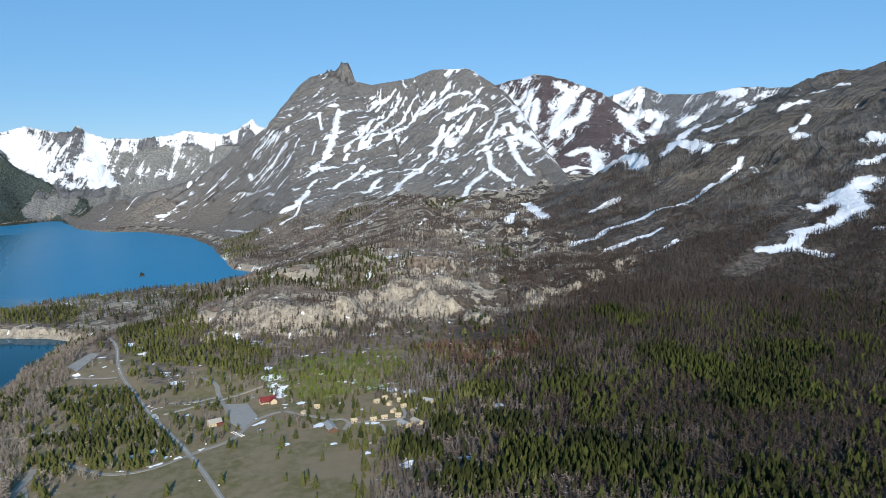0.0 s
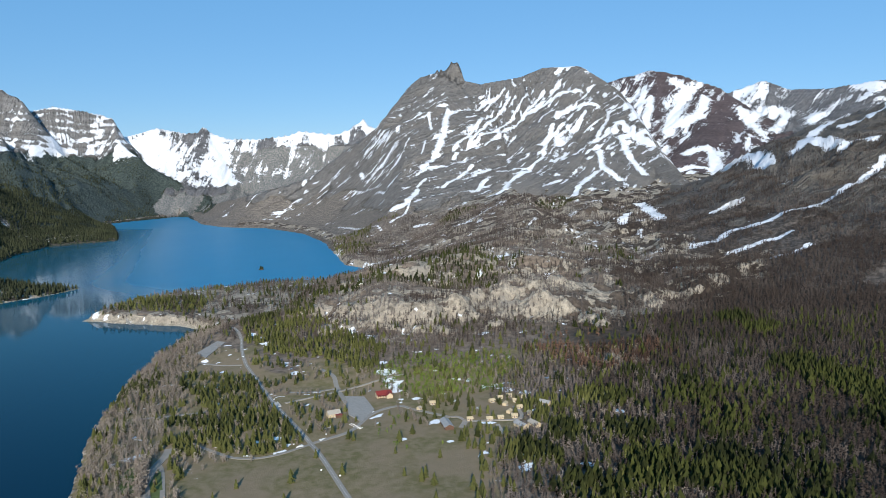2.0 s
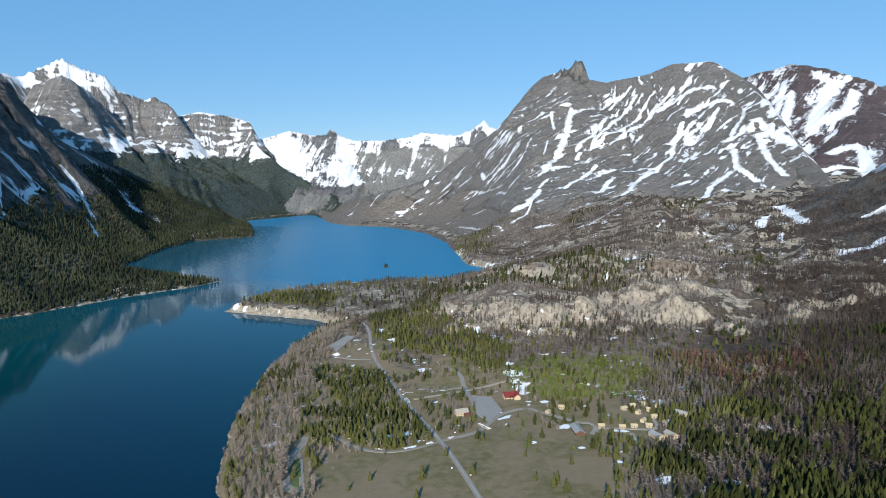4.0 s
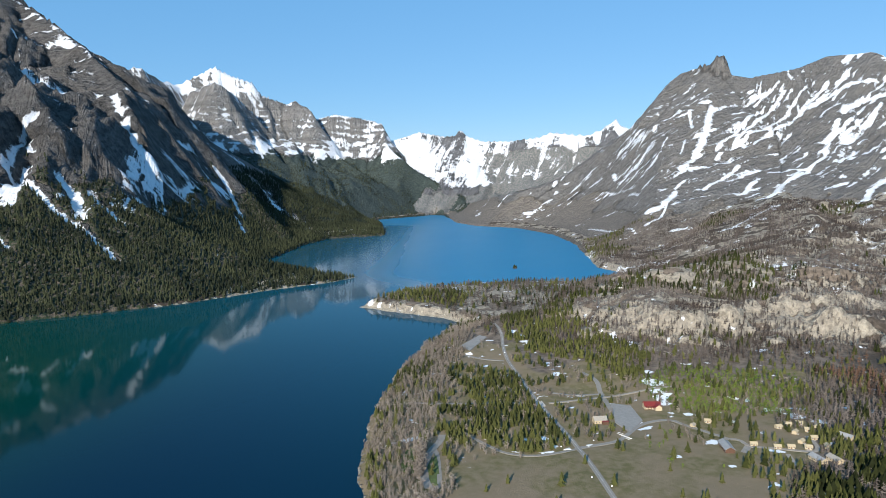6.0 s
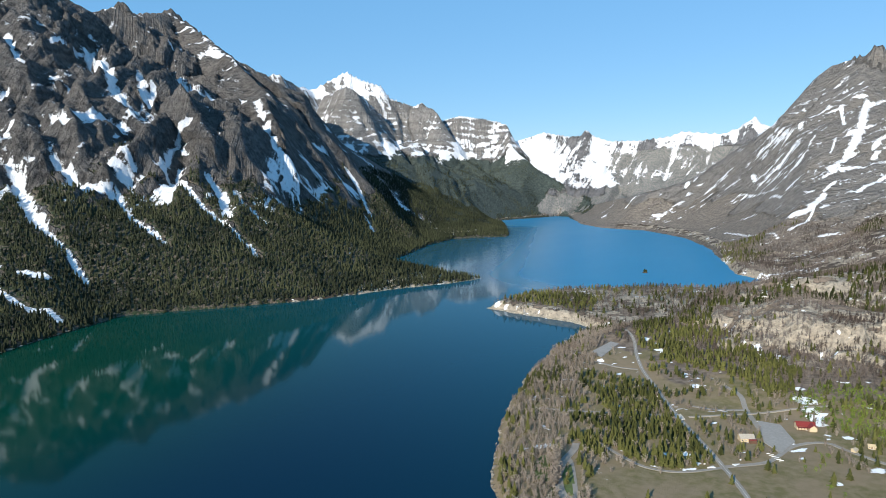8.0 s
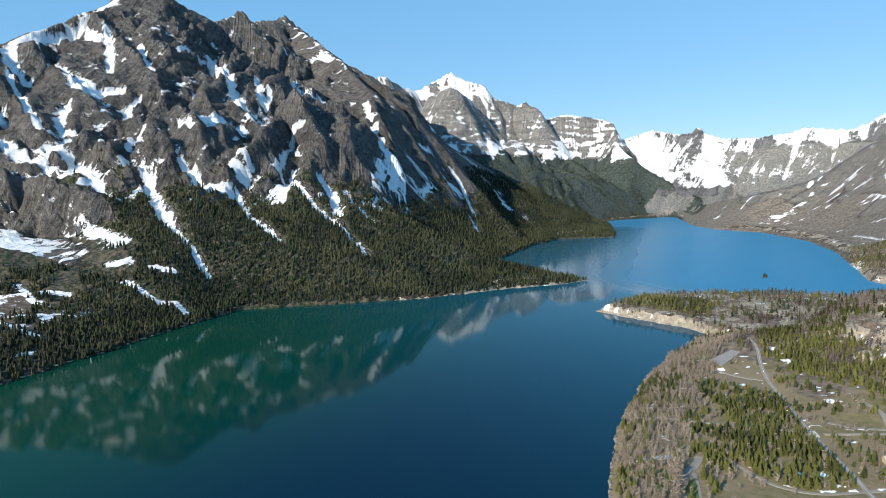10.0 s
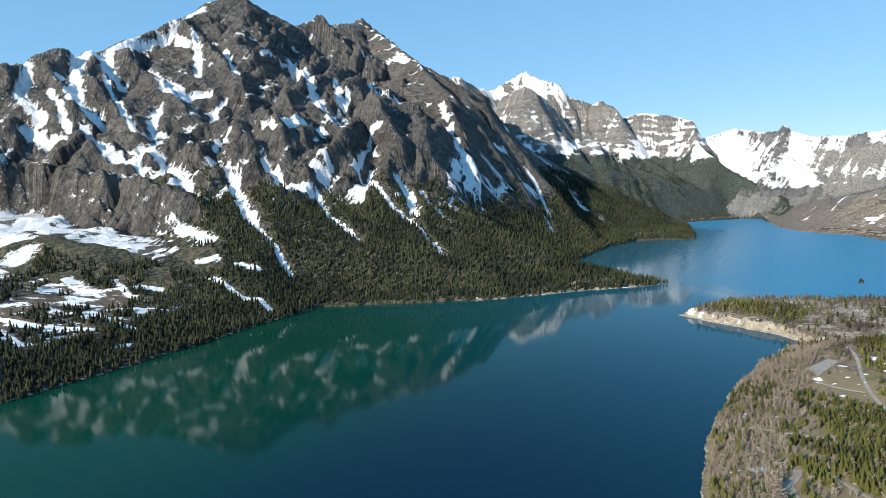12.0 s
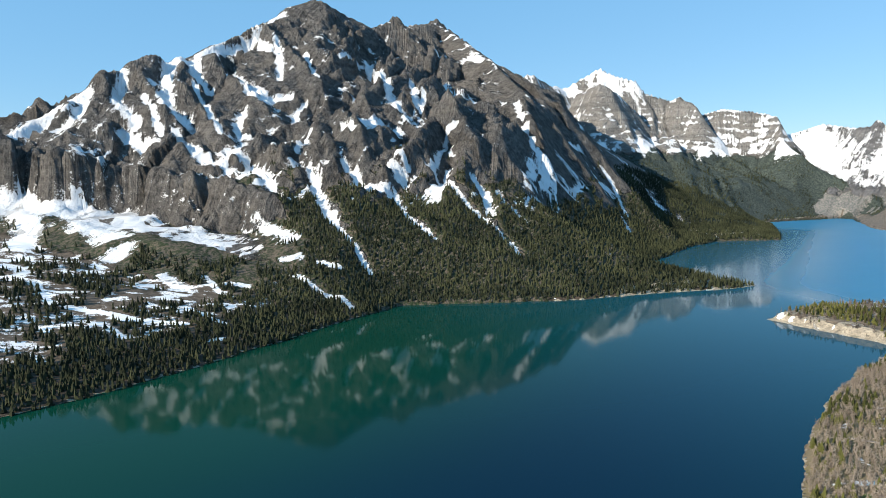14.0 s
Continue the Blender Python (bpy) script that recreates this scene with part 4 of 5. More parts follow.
def snow_field():
    """How much snow lies where: gullies, hollows and high shelves hold it, steep faces shed it."""
    snow = np.zeros(HH.shape)
    streak = fbm(WHERE / 22, FALL / 200, 31, 3)
    patch = fbm(XX / 90, YY / 90, 33, 4)
    for k, name in enumerate(NAMES):
        m = OWNER == k
        z = HH
        if name == "west":
            v = 0.75 * (GUT - 0.35) + 0.85 * (streak - 0.5) + 0.7 * (patch - 0.5) - 0.25 * smooth(TILT_UP, 0.8, 1.3)
            v = v + 0.45 * (fbm(XX / 24, YY / 24, 32, 3) - 0.5) + 0.18 + 0.22 * smooth(z, 600, 900) * (1 - smooth(TILT_UP, 0.6, 0.9))
            v = v + 0.42 * smooth(z, 150, 215) * (1 - smooth(z, 290, 380)) * smooth(fbm(WHERE / 60, FALL / 420, 42, 3), 0.46, 0.58) - 0.4 * (1 - smooth(z, 90, 210))
        elif name == "horn":
            v = 0.1 + 0.9 * (patch - 0.4) + 0.6 * smooth(XX, -250, 0)
        elif name == "teeth":
            v = 0.2 + 0.7 * (GUT - 0.35) + 0.8 * (patch - 0.5) - 0.2 * smooth(TILT_UP, 0.9, 1.4)
        elif name == "main":
            v = 0.07 + 0.42 * smooth(fbm(WHERE / 17, FALL / 55, 44, 2), 0.62, 0.74) - 0.12 * smooth(-XX, 750, 1150) + 0.5 * (fbm(XX / 26, YY / 26, 38, 2) - 0.5) + 0.7 * (GUT - 0.4) + 1.1 * (streak - 0.5) + 0.6 * (patch - 0.5) + 0.16 * smooth(z, 150, 500) - 0.15 * smooth(-XX, 500, 1300) * smooth(z, 200, 700)
        elif name == "purple":
            v = 0.36 + 0.9 * (GUT - 0.4) + 0.8 * (patch - 0.5) + 0.5 * (streak - 0.5)
        elif name == "northeast":
            v = 0.46 + 0.8 * (GUT - 0.4) + 0.8 * (patch - 0.5) + 0.4 * (streak - 0.5)
        elif name == "east":
            v = 0.0 + 0.6 * (GUT - 0.4) + 0.9 * (streak - 0.5) + 0.6 * (patch - 0.5) - 0.5 * (1 - smooth(z, 60, 140))
        elif name == "citadel":
            v = 0.4 + 0.22 * smooth(np.degrees(np.arctan2(XX + 62, YY - 11)), -39.5, -38) + 0.6 * (GUT - 0.4) + 0.5 * (fbm(XX / 30, YY / 30, 34, 2) - 0.5) + 0.9 * (patch - 0.5) + 0.2 * np.sin((z + 110 * (fbm(XX / 200, YY / 200, 37, 3) - 0.5)) / 6.5) * smooth(z, 300, 420) - 0.25 * smooth(TILT_UP, 1.0, 1.6) + 0.6 * smooth(z, 690, 800) * smooth(np.hypot(XX + 62, YY - 11), 4700, 4800) + 0.4 * smooth(z, 340, 380) * (1 - smooth(z, 420, 480)) * smooth(fbm(XX / 60, YY / 60, 40, 3), 0.42, 0.56) - 0.9 * (1 - smooth(z, 250, 390))
        else:
            v = 0.8 + 0.9 * (patch - 0.5) + 0.7 * (GUT - 0.4) - 0.25 * smooth(TILT_UP, 1.0, 1.6) - 0.8 * (1 - smooth(z, 140, 200)) - 0.5 * (1 - smooth(np.hypot(XX + 62, YY - 11), 4895, 4925)) * smooth(np.degrees(np.arctan2(XX + 62, YY - 11)), -25.5, -23.5)
        snow = np.where(m, v, snow)
    low = OWNER < 0
    for x, y, r in DRIFTS:
        snow = np.maximum(snow, 0.9 - 0.45 * np.hypot(XX - x, YY - y) / r)
    v = 0.1 + 0.5 * (fbm(XX / 45, YY / 45, 35, 3) - 0.5) + 0.55 * (fbm(XX / 17, YY / 17, 36, 2) - 0.5) + 0.2 * smooth(CLIFF_S, 0, 300)
    v = v + 0.45 * smooth(fbm(XX / 11, YY / 11, 46, 2), 0.72, 0.82) * (YY < 1150) * (YY > 560) * (XX < 30) * ~inside(XX, YY, MEADOW)
    v = v + np.where(IS_WEST & (YY < 520), 0.32 * smooth(SD, 100, 180), 0)
    snow = np.where(low, np.maximum(v, snow), snow)
    snow = snow - np.where(OWNER == NAMES.index("west"), 0.35, 0.0) * smooth(TILT_UP, 1.3, 2.0) + 0.9 * BOWL * smooth(fbm(XX / 50, YY / 50, 39, 3), 0.3, 0.42) - 0.5 * CRAG
    snow = snow - 0.6 * (1 - smooth(HH, 12, 40)) * (OWNER >= 0)
    for w, pts in SNOW_LINES:
        cut = window(XX, YY, pts, 3 * w)
        d, _ = near_line(XX[cut], YY[cut], pts)
        snow[cut] = np.maximum(snow[cut], (0.9 - 0.42 * d / w) * (1 - 0.6 * CRAG[cut]))
    return snow


SNOW = snow_field()
WOOD = np.zeros(HH.shape)
for _k, _n in enumerate(NAMES):
    _top = {"horn": 1, "teeth": 1, "west": 290, "main": 150, "purple": 240, "northeast": 200, "east": 190, "citadel": 400, "far": 150}[_n]
    _v = 1 - smooth(HH + 160 * (fbm(XX / 150, YY / 150, 41, 4) - 0.5), _top * 0.75, _top * 1.15)
    WOOD = np.where(OWNER == _k, _v, WOOD)
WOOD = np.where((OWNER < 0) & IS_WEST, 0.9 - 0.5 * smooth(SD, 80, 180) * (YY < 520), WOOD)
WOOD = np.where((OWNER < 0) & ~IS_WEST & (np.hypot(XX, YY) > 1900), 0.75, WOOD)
BACK, BEARING = np.hypot(XX + 62, YY - 11), np.degrees(np.arctan2(XX + 62, YY - 11))
# dark wood colour is thinned on the far valley floor, standing in for haze
WOOD = np.where((OWNER < 0) & (BACK > 4150), 0.25 * smooth(fbm(BEARING / 2, BACK / 45, 55, 4), 0.45, 0.6), WOOD)
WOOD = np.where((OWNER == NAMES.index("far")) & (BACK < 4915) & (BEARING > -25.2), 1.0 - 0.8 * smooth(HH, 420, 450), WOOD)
# the floor of the wood on the rise takes the litter with painted shade
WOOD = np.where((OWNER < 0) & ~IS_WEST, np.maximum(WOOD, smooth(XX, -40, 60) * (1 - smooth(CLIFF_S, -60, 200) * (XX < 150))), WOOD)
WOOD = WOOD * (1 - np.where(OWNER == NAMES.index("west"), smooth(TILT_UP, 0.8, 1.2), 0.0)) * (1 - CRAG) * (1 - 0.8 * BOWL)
SCREE = smooth(fbm(XX / 130, YY / 130, 43, 3), 0.5, 0.65) * (1 - smooth(TILT_UP, 0.5, 0.8))
SLAB = 1.2 - 0.8 * (near_line(XX, YY, [(540, 1275), (660, 1370), (780, 1490)])[0] + 30 * (fbm(XX / 40, YY / 40, 117, 3) - 0.5)) / 42
SCREE = np.maximum(SCREE, SLAB)
GRASS = np.where((YY < 1000) & (OWNER < 0), 1 - smooth(CLIFF_S + 120 * (fbm(XX / 60, YY / 60, 45, 3) - 0.5), -240, -130), 0.0) * (1 - smooth(XX, -80, -10)) * ~IS_WEST
# beyond 4300 m the pale rock colour is painted haze, not bare stone
ROCK = np.clip(smooth(TILT_UP, 0.9, 1.4) * 0.8 + crag_cover(XX, YY) + smooth(CLIFF_S, -130, -30) * smooth(fbm(XX / 20, YY / 20, 49, 4), 0.42, 0.58) * 0.72 + smooth(CLIFF_S, -20, 60) * smooth(fbm(XX / 30, YY / 30, 47, 4), 0.49, 0.64) * 0.58 + 0.5 * smooth(np.hypot(XX + 62, YY - 11), 4300, 4450) + (1 - smooth(SD, 0.5, np.where((YY > 1075) & (YY < 1240) & (XX < -430), 24, np.where(YY > 1060, 7, 3)))) * 0.9, 0, 1)
ROCK = np.clip(np.maximum(ROCK, SLAB), 0, 1)


def build_land():
    """The one sheet of land, parted into the lowland and its mountains along shared edges."""
    ny, nx = HH.shape
    idx = np.arange(ny * nx).reshape(ny, nx)
    quads = np.stack([idx[:-1, :-1], idx[:-1, 1:], idx[1:, 1:], idx[1:, :-1]], -1).reshape(-1, 4)
    own = OWNER[:-1, :-1].ravel()
    co = np.stack([XX, YY, HH], -1).reshape(-1, 3)
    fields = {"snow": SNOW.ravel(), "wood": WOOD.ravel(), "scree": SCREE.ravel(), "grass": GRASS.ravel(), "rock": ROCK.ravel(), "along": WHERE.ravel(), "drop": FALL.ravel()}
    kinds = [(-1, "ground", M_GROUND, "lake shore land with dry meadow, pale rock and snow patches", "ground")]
    looks = {"teeth": (M_WEST, "dark rock summit teeth on the high ridge"), "horn": (M_MAIN, "dark rock horn and snow-topped cap on the grey ridge"), "west": (M_WEST, "dark gullied rock mountain with snow gullies above conifer slopes"),
             "main": (M_MAIN, "grey scree mountain with diagonal snow streaks and a rock horn"),
             "purple": (M_PURPLE, "purple-brown rounded mountain with wide snowfields"),
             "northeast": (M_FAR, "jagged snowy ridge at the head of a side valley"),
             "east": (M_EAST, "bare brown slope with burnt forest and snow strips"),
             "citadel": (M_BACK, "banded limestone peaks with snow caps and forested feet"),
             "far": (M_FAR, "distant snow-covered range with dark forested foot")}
    kinds += [(k, "mountain", *looks[n], "mountain") for k, n in enumerate(NAMES)]
    for k, name, mat, label, cat in kinds:
        q = quads[own == k]
        keep = np.unique(q)
        back = np.zeros(ny * nx, np.int64)
        back[keep] = np.arange(len(keep))
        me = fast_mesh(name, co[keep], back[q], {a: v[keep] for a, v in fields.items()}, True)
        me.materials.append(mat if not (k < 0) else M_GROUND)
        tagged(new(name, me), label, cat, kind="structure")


build_land()

# the lake
_q = ticks((-6000, -3000, 300), (-3000, 200, 40), (200, 6000, 500))
_r = ticks((-6000, -400, 300), (-400, 4600, 50), (4600, 7000, 300))
_x, _y = np.meshgrid(_q, _r)
_i = np.arange(_x.size).reshape(_x.shape)
_f = np.stack([_i[:-1, :-1], _i[:-1, 1:], _i[1:, 1:], _i[1:, :-1]], -1).reshape(-1, 4)
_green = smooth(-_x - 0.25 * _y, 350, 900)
lake = new("water", fast_mesh("water", np.stack([_x, _y, 0 * _x], -1).reshape(-1, 3), _f, {"green": _green.ravel(), "far_teal": smooth(_y + 0.25 * _x, 150, 1150).ravel(), "ripple_sky": np.maximum(smooth(_x + 0.55 * _y, -520, 60) * smooth(_y, 1250, 1550), 0.9 * smooth(_y, 2500, 3200)).ravel()}, True))
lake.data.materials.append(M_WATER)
tagged(lake, "calm deep blue-green lake reflecting the mountains", "lake", kind="structure")

# ---- roads ----
def ribbon(name, width, pts, lift, mat, gap=5.0, across=3, kind="structure", label="", cat="", parent=None):
    """A strip that lies on the land along a line, its corners rounded."""
    line = np.array(pts, float)
    for _ in range(2):
        a, b = line[:-1], line[1:]
        line = np.vstack([line[:1], np.stack([0.75 * a + 0.25 * b, 0.25 * a + 0.75 * b], 1).reshape(-1, 2), line[-1:]])
    run = np.concatenate([[0], np.cumsum(np.hypot(*np.diff(line, axis=0).T))])
    s = np.linspace(0, run[-1], max(2, int(run[-1] / gap) + 1))
    p = np.stack([np.interp(s, run, line[:, 0]), np.interp(s, run, line[:, 1])], 1)
    t = np.gradient(p, axis=0)
    t /= np.linalg.norm(t, axis=1)[:, None]
    n = np.stack([-t[:, 1], t[:, 0]], 1)
    off = np.linspace(-0.5, 0.5, across) * width
    xy = p[:, None, :] + n[:, None, :] * off[None, :, None]
    z = height(p[:, 0], p[:, 1])
    z = np.convolve(np.pad(z, 2, mode="edge"), np.ones(5) / 5, mode="valid")[:, None] + lift + 0 * off[None, :]
    top = np.concatenate([xy, z[..., None]], 2)
    low = top.copy()
    low[..., 2] -= 1.2
    k = across
    co = np.concatenate([top.reshape(-1, 3), low[:, 0], low[:, -1]])
    m = len(s)
    i = np.arange(m * k).reshape(m, k)
    f = [np.stack([i[:-1, :-1], i[:-1, 1:], i[1:, 1:], i[1:, :-1]], -1).reshape(-1, 4)]
    la, lb = m * k + np.arange(m), m * k + m + np.arange(m)
    f += [np.stack([la[:-1], i[:-1, 0], i[1:, 0], la[1:]], -1), np.stack([i[:-1, -1], lb[:-1], lb[1:], i[1:, -1]], -1)]
    ob = new(name, fast_mesh(name, co, np.concatenate(f)[:, ::-1]))
    ob.data.materials.append(mat)
    if parent:
        ob.parent = parent
    else:
        tagged(ob, label, cat, kind=kind)
    return ob


def slab(name, pts, lift, mat, label, cat):
    bm = bmesh.new()
    z = float(np.mean(height([p[0] for p in pts], [p[1] for p in pts]))) + lift
    top = [bm.verts.new((x, y, z)) for x, y in pts]
    f = bm.faces.new(top)
    low = bmesh.ops.extrude_face_region(bm, geom=[f])
    for v in low["geom"]:
        if isinstance(v, bmesh.types.BMVert):
            v.co.z -= 2.0
    bmesh.ops.recalc_face_normals(bm, faces=bm.faces)
    me = bpy.data.meshes.new(name)
    bm.to_mesh(me)
    bm.free()
    me.materials.append(mat)
    return tagged(new(name, me), label, cat, kind="structure")


for w, pts in ROADS:
    road = ribbon("road", w, pts, 0.5, M_ASPHALT, label="grey two-lane asphalt road with a white centre line", cat="road")
    ribbon("centre_line", 0.16, pts, 0.55, M_LINE, across=2, parent=road)
for n, (w, pts) in enumerate(LANES):
    ribbon("road", w, pts, 0.42 + 0.008 * n, M_ASPHALT if n < 7 else M_GRAVEL, label="narrow grey lane through dry grass" if n < 7 else "pale gravel lane between the cabins", cat="lane")
for pts in LOTS:
    slab("pavement", pts, 0.7, M_LOT, "grey asphalt parking area with worn surface", "parking lot")
ribbon("creek_bed", 3.5, CREEKS[0], 0.6, M_GRAVEL, label="dry pale gravel creek bed", cat="creek bed")
ribbon("creek_bed", 3.5, CREEKS[1], 0.6, M_GRAVEL, label="dry pale gravel creek bed", cat="creek bed")


slab("lawn", [(-346, 544), (-341, 541), (-317, 503), (-312, 490), (-320, 492), (-338, 518)], 0.62, M_LAWN, "mown green lawn strip inside the lane loop", "lawn")
slab("lawn", [(-372, 545), (-362, 548), (-345, 515), (-340, 500), (-352, 500), (-370, 525)], 0.5, M_LAWN, "green lawn beside the picnic loop", "lawn")
for k in range(6):
    ribbon("parking_stripe", 0.22, [(-213 + 2.6 * k, 673.5 - 2.2 * k), (-210 + 2.6 * k, 677.5 - 2.2 * k)], 0.8, M_LINE, gap=2.0, across=2, label="white painted parking stripe", cat="marking")
slab("traffic_island", [(-231, 631), (-226, 636), (-228, 629)], 0.66, M_LINE, "white painted triangle at the road junction", "marking")
slab("traffic_island", [(-240, 614), (-246, 610), (-243, 617)], 0.66, M_LINE, "white painted triangle at the road junction", "marking")


# ---- buildings ----
def part(name, bm, mat, parent, label=""):
    bmesh.ops.recalc_face_normals(bm, faces=bm.faces)
    me = bpy.data.meshes.new(name)
    bm.to_mesh(me)
    bm.free()
    me.materials.append(mat)
    ob = new(name, me)
    ob.parent = parent
    if label:
        ob["label"] = label
    return ob


def box(bm, x, y, z, sx, sy, sz):
    m = Matrix.Translation((x, y, z + sz / 2)) @ Matrix.Diagonal((sx, sy, sz, 1))
    return bmesh.ops.create_cube(bm, size=1, matrix=m)["verts"]


def gable_wall(bm, length, width, wall, rise, base=-1.5):
    prof = [(-width / 2, base), (width / 2, base), (width / 2, wall), (0, wall + rise), (-width / 2, wall)]
    a = [bm.verts.new((-length / 2, y, z)) for y, z in prof]
    b = [bm.verts.new((length / 2, y, z)) for y, z in prof]
    bm.faces.new(a), bm.faces.new(b[::-1])
    for i in range(5):
        bm.faces.new([a[i], b[i], b[(i + 1) % 5], a[(i + 1) % 5]])


def gable_roof(bm, length, width, wall, rise, eave=0.6, thick=0.25):
    k = (width / 2 + eave) / (width / 2)
    prof = [(-width / 2 * k, wall + rise - rise * k), (0, wall + rise), (width / 2 * k, wall + rise - rise * k)]
    prof = [(y, z + 0.05) for y, z in prof] + [(y, z + thick + 0.05) for y, z in prof[::-1]]
    l = length / 2 + eave
    a = [bm.verts.new((-l, y, z)) for y, z in prof]
    b = [bm.verts.new((l, y, z)) for y, z in prof]
    for i in range(6):
        bm.faces.new([a[i], b[i], b[(i + 1) % 6], a[(i + 1) % 6]])
    for q in ((0, 1, 4, 5), (1, 2, 3, 4)):
        bm.faces.new([a[i] for i in q]), bm.faces.new([b[i] for i in q][::-1])


def windows_and_door(body, length, width, wall, count, door=True):
    for side in (-1, 1):
        for i in range(count):
            x = (i + 0.5) / count * length - length / 2
            bm = bmesh.new()
            if door and side < 0 and i == count // 2:
                box(bm, x, side * width / 2, 0.1, 1.0, 0.12, 2.05)
                part("door", bm, M_BROWN, body, "brown wooden door")
                continue
            box(bm, x, side * width / 2, 1.0, 1.3, 0.14, 1.1)
            win = part("window", bm, M_LINE, body, "white-framed window")
            bm = bmesh.new()
            box(bm, x, side * (width / 2 + 0.05), 1.1, 1.1, 0.1, 0.9)
            part("pane", bm, M_GLASS, win, "dark glass pane")


def house(name, x, y, yaw, length, width, wall, rise, wall_mat, roof_mat, count, label, cat, group="", chimney=False):
    z = float(height(x, y)) + 0.1
    body = tagged(new(name), label, cat, group)
    body.matrix_basis = pose(x, y, z, 0, 0, yaw)
    bm = bmesh.new()
    gable_wall(bm, length, width, wall, rise)
    part("wall", bm, wall_mat, body)
    bm = bmesh.new()
    gable_roof(bm, length, width, wall, rise)
    roof = part("roof", bm, roof_mat, body)
    bm = bmesh.new()
    box(bm, 0, 0, wall + rise + 0.22, length + 1.0, 0.4, 0.12)
    part("ridge_cap", bm, roof_mat, roof)
    windows_and_door(body, length, width, wall, count)
    if chimney:
        bm = bmesh.new()
        box(bm, length * 0.25, 0.6, wall + rise * 0.6, 0.8, 0.8, rise * 0.4 + 1.2)
        part("chimney", bm, M_BROWN, roof, "brick chimney")
    bm = bmesh.new()
    box(bm, 0, -width / 2 - 0.8, -1.2, 2.6, 1.6, 1.3)
    part("porch_step", bm, M_CONCRETE, body)
    return body


def copy_house(ob, x, y, yaw):
    return copy_thing(ob, pose(x, y, float(height(x, y)) + 0.1, 0, 0, yaw))


cabin = house("cabin", *CABINS[0], 5.8, 4.2, 2.4, 1.3, M_CREAM, M_TAN, 3, "small cream wooden cabin with a tan gable roof", "cabin", "guest cabins")
for x, y, a in CABINS[1:]:
    copy_house(cabin, x, y, a)

store = house("lodge_store", -199, 764, 28, 17, 9, 3.8, 3.0, M_CREAM, M_REDROOF, 6, "cream-walled store building with a dark red gable roof", "store", chimney=True)
bm = bmesh.new()
gable_wall(bm, 8, 7, 3.8, 2.7)
wing = part("wing", bm, M_CREAM, store, "cream side wing")
wing.matrix_basis = pose(5.0, -6.0, 0, 0, 0, 90)
bm = bmesh.new()
gable_roof(bm, 8, 7, 3.8, 2.7)
part("wing_roof", bm, M_REDROOF, wing, "red wing roof")
bm = bmesh.new()
box(bm, -3.6, -6.1, 2.9, 9.6, 3.4, 0.25)
porch = part("porch_roof", bm, M_REDROOF, store, "flat red porch roof")
for px in (-8.2, -5.2, -2.2, 0.8):
    bm = bmesh.new()
    box(bm, px, -7.5, -1, 0.3, 0.3, 3.9)
    part("post", bm, M_BROWN, porch)

office = house("ranger_office", -237, 697, 35, 13, 8.5, 3.4, 2.8, M_CREAM, M_PALEROOF, 4, "cream office building with a pale shingled gable roof", "office", chimney=True)
bm = bmesh.new()
box(bm, 4, -6.0, 2.9, 7, 4.4, 0.3)
part("annex_roof", bm, M_REDROOF, office, "low dark red annex roof")
bm = bmesh.new()
box(bm, 4, -5.9, -1.2, 6.4, 3.8, 4.0)
part("annex_wall", bm, M_BROWN, office, "red-brown annex wall")

house("motel_row", -114, 679, 113, 22, 8.5, 3.2, 2.2, M_BROWN, M_GREYROOF, 7, "long brown lodging block with a grey metal roof", "lodging")
house("motel_row", -40, 684, 130, 15, 7.5, 3.0, 2.0, M_CREAM, M_GREYROOF, 5, "cream lodging block with a grey metal roof", "lodging")
house("motel_row", -27, 689, 130, 13, 7, 3.0, 2.0, M_CREAM, M_PALEROOF, 4, "cream lodging block with a pale roof", "lodging")
house("staff_house", -17, 753, 150, 12, 6.5, 2.8, 1.9, M_CREAM, M_GREYROOF, 4, "cream staff house with a grey-green roof", "house")
house("shed", -150, 726, 60, 6, 4, 2.4, 1.4, M_CREAM, M_PALEROOF, 2, "small cream shed beside the lane", "shed")

def road_sign(x, y, yaw):
    sign = tagged(new("road_sign"), "white road sign on a wooden post beside the road", "sign", "road signs")
    sign.matrix_basis = pose(x, y, float(height(x, y)), 0, 0, yaw)
    bm = bmesh.new()
    box(bm, 0, 0, -0.5, 0.14, 0.14, 3.0)
    part("post", bm, M_BROWN, sign)
    bm = bmesh.new()
    box(bm, 0, -0.12, 1.4, 1.5, 0.08, 1.1)
    part("plate", bm, M_SIGN, sign, "white enamel plate")
    return sign


first_sign = road_sign(-227, 641, 40)
for x, y, a in ((-249, 612, 220), (-205, 560, 40), (-318, 735, 40), (-352, 770, 40), (-425, 890, 40), (-250, 650, 130), (-186, 552, 220)):
    copy_thing(first_sign, pose(x, y, float(height(x, y)), 0, 0, a))

# bridge over the creek
bridge = tagged(new("road_bridge"), "pale concrete road bridge with low parapets over the creek", "bridge")
bz = float(height(-311, 720)) + 0.86
bridge.matrix_basis = pose(-311, 720, bz, 0, 0, 127)
bm = bmesh.new()
box(bm, 0, 0, -1.2, 15, 9.6, 1.24)
part("deck", bm, M_CONCRETE, bridge)
for side in (-1, 1):
    bm = bmesh.new()
    box(bm, 0, side * 4.9, -0.6, 15, 0.4, 1.5)
    part("parapet", bm, M_CONCRETE, bridge)


# ---- trees ----
RNG = np.random.default_rng(7)


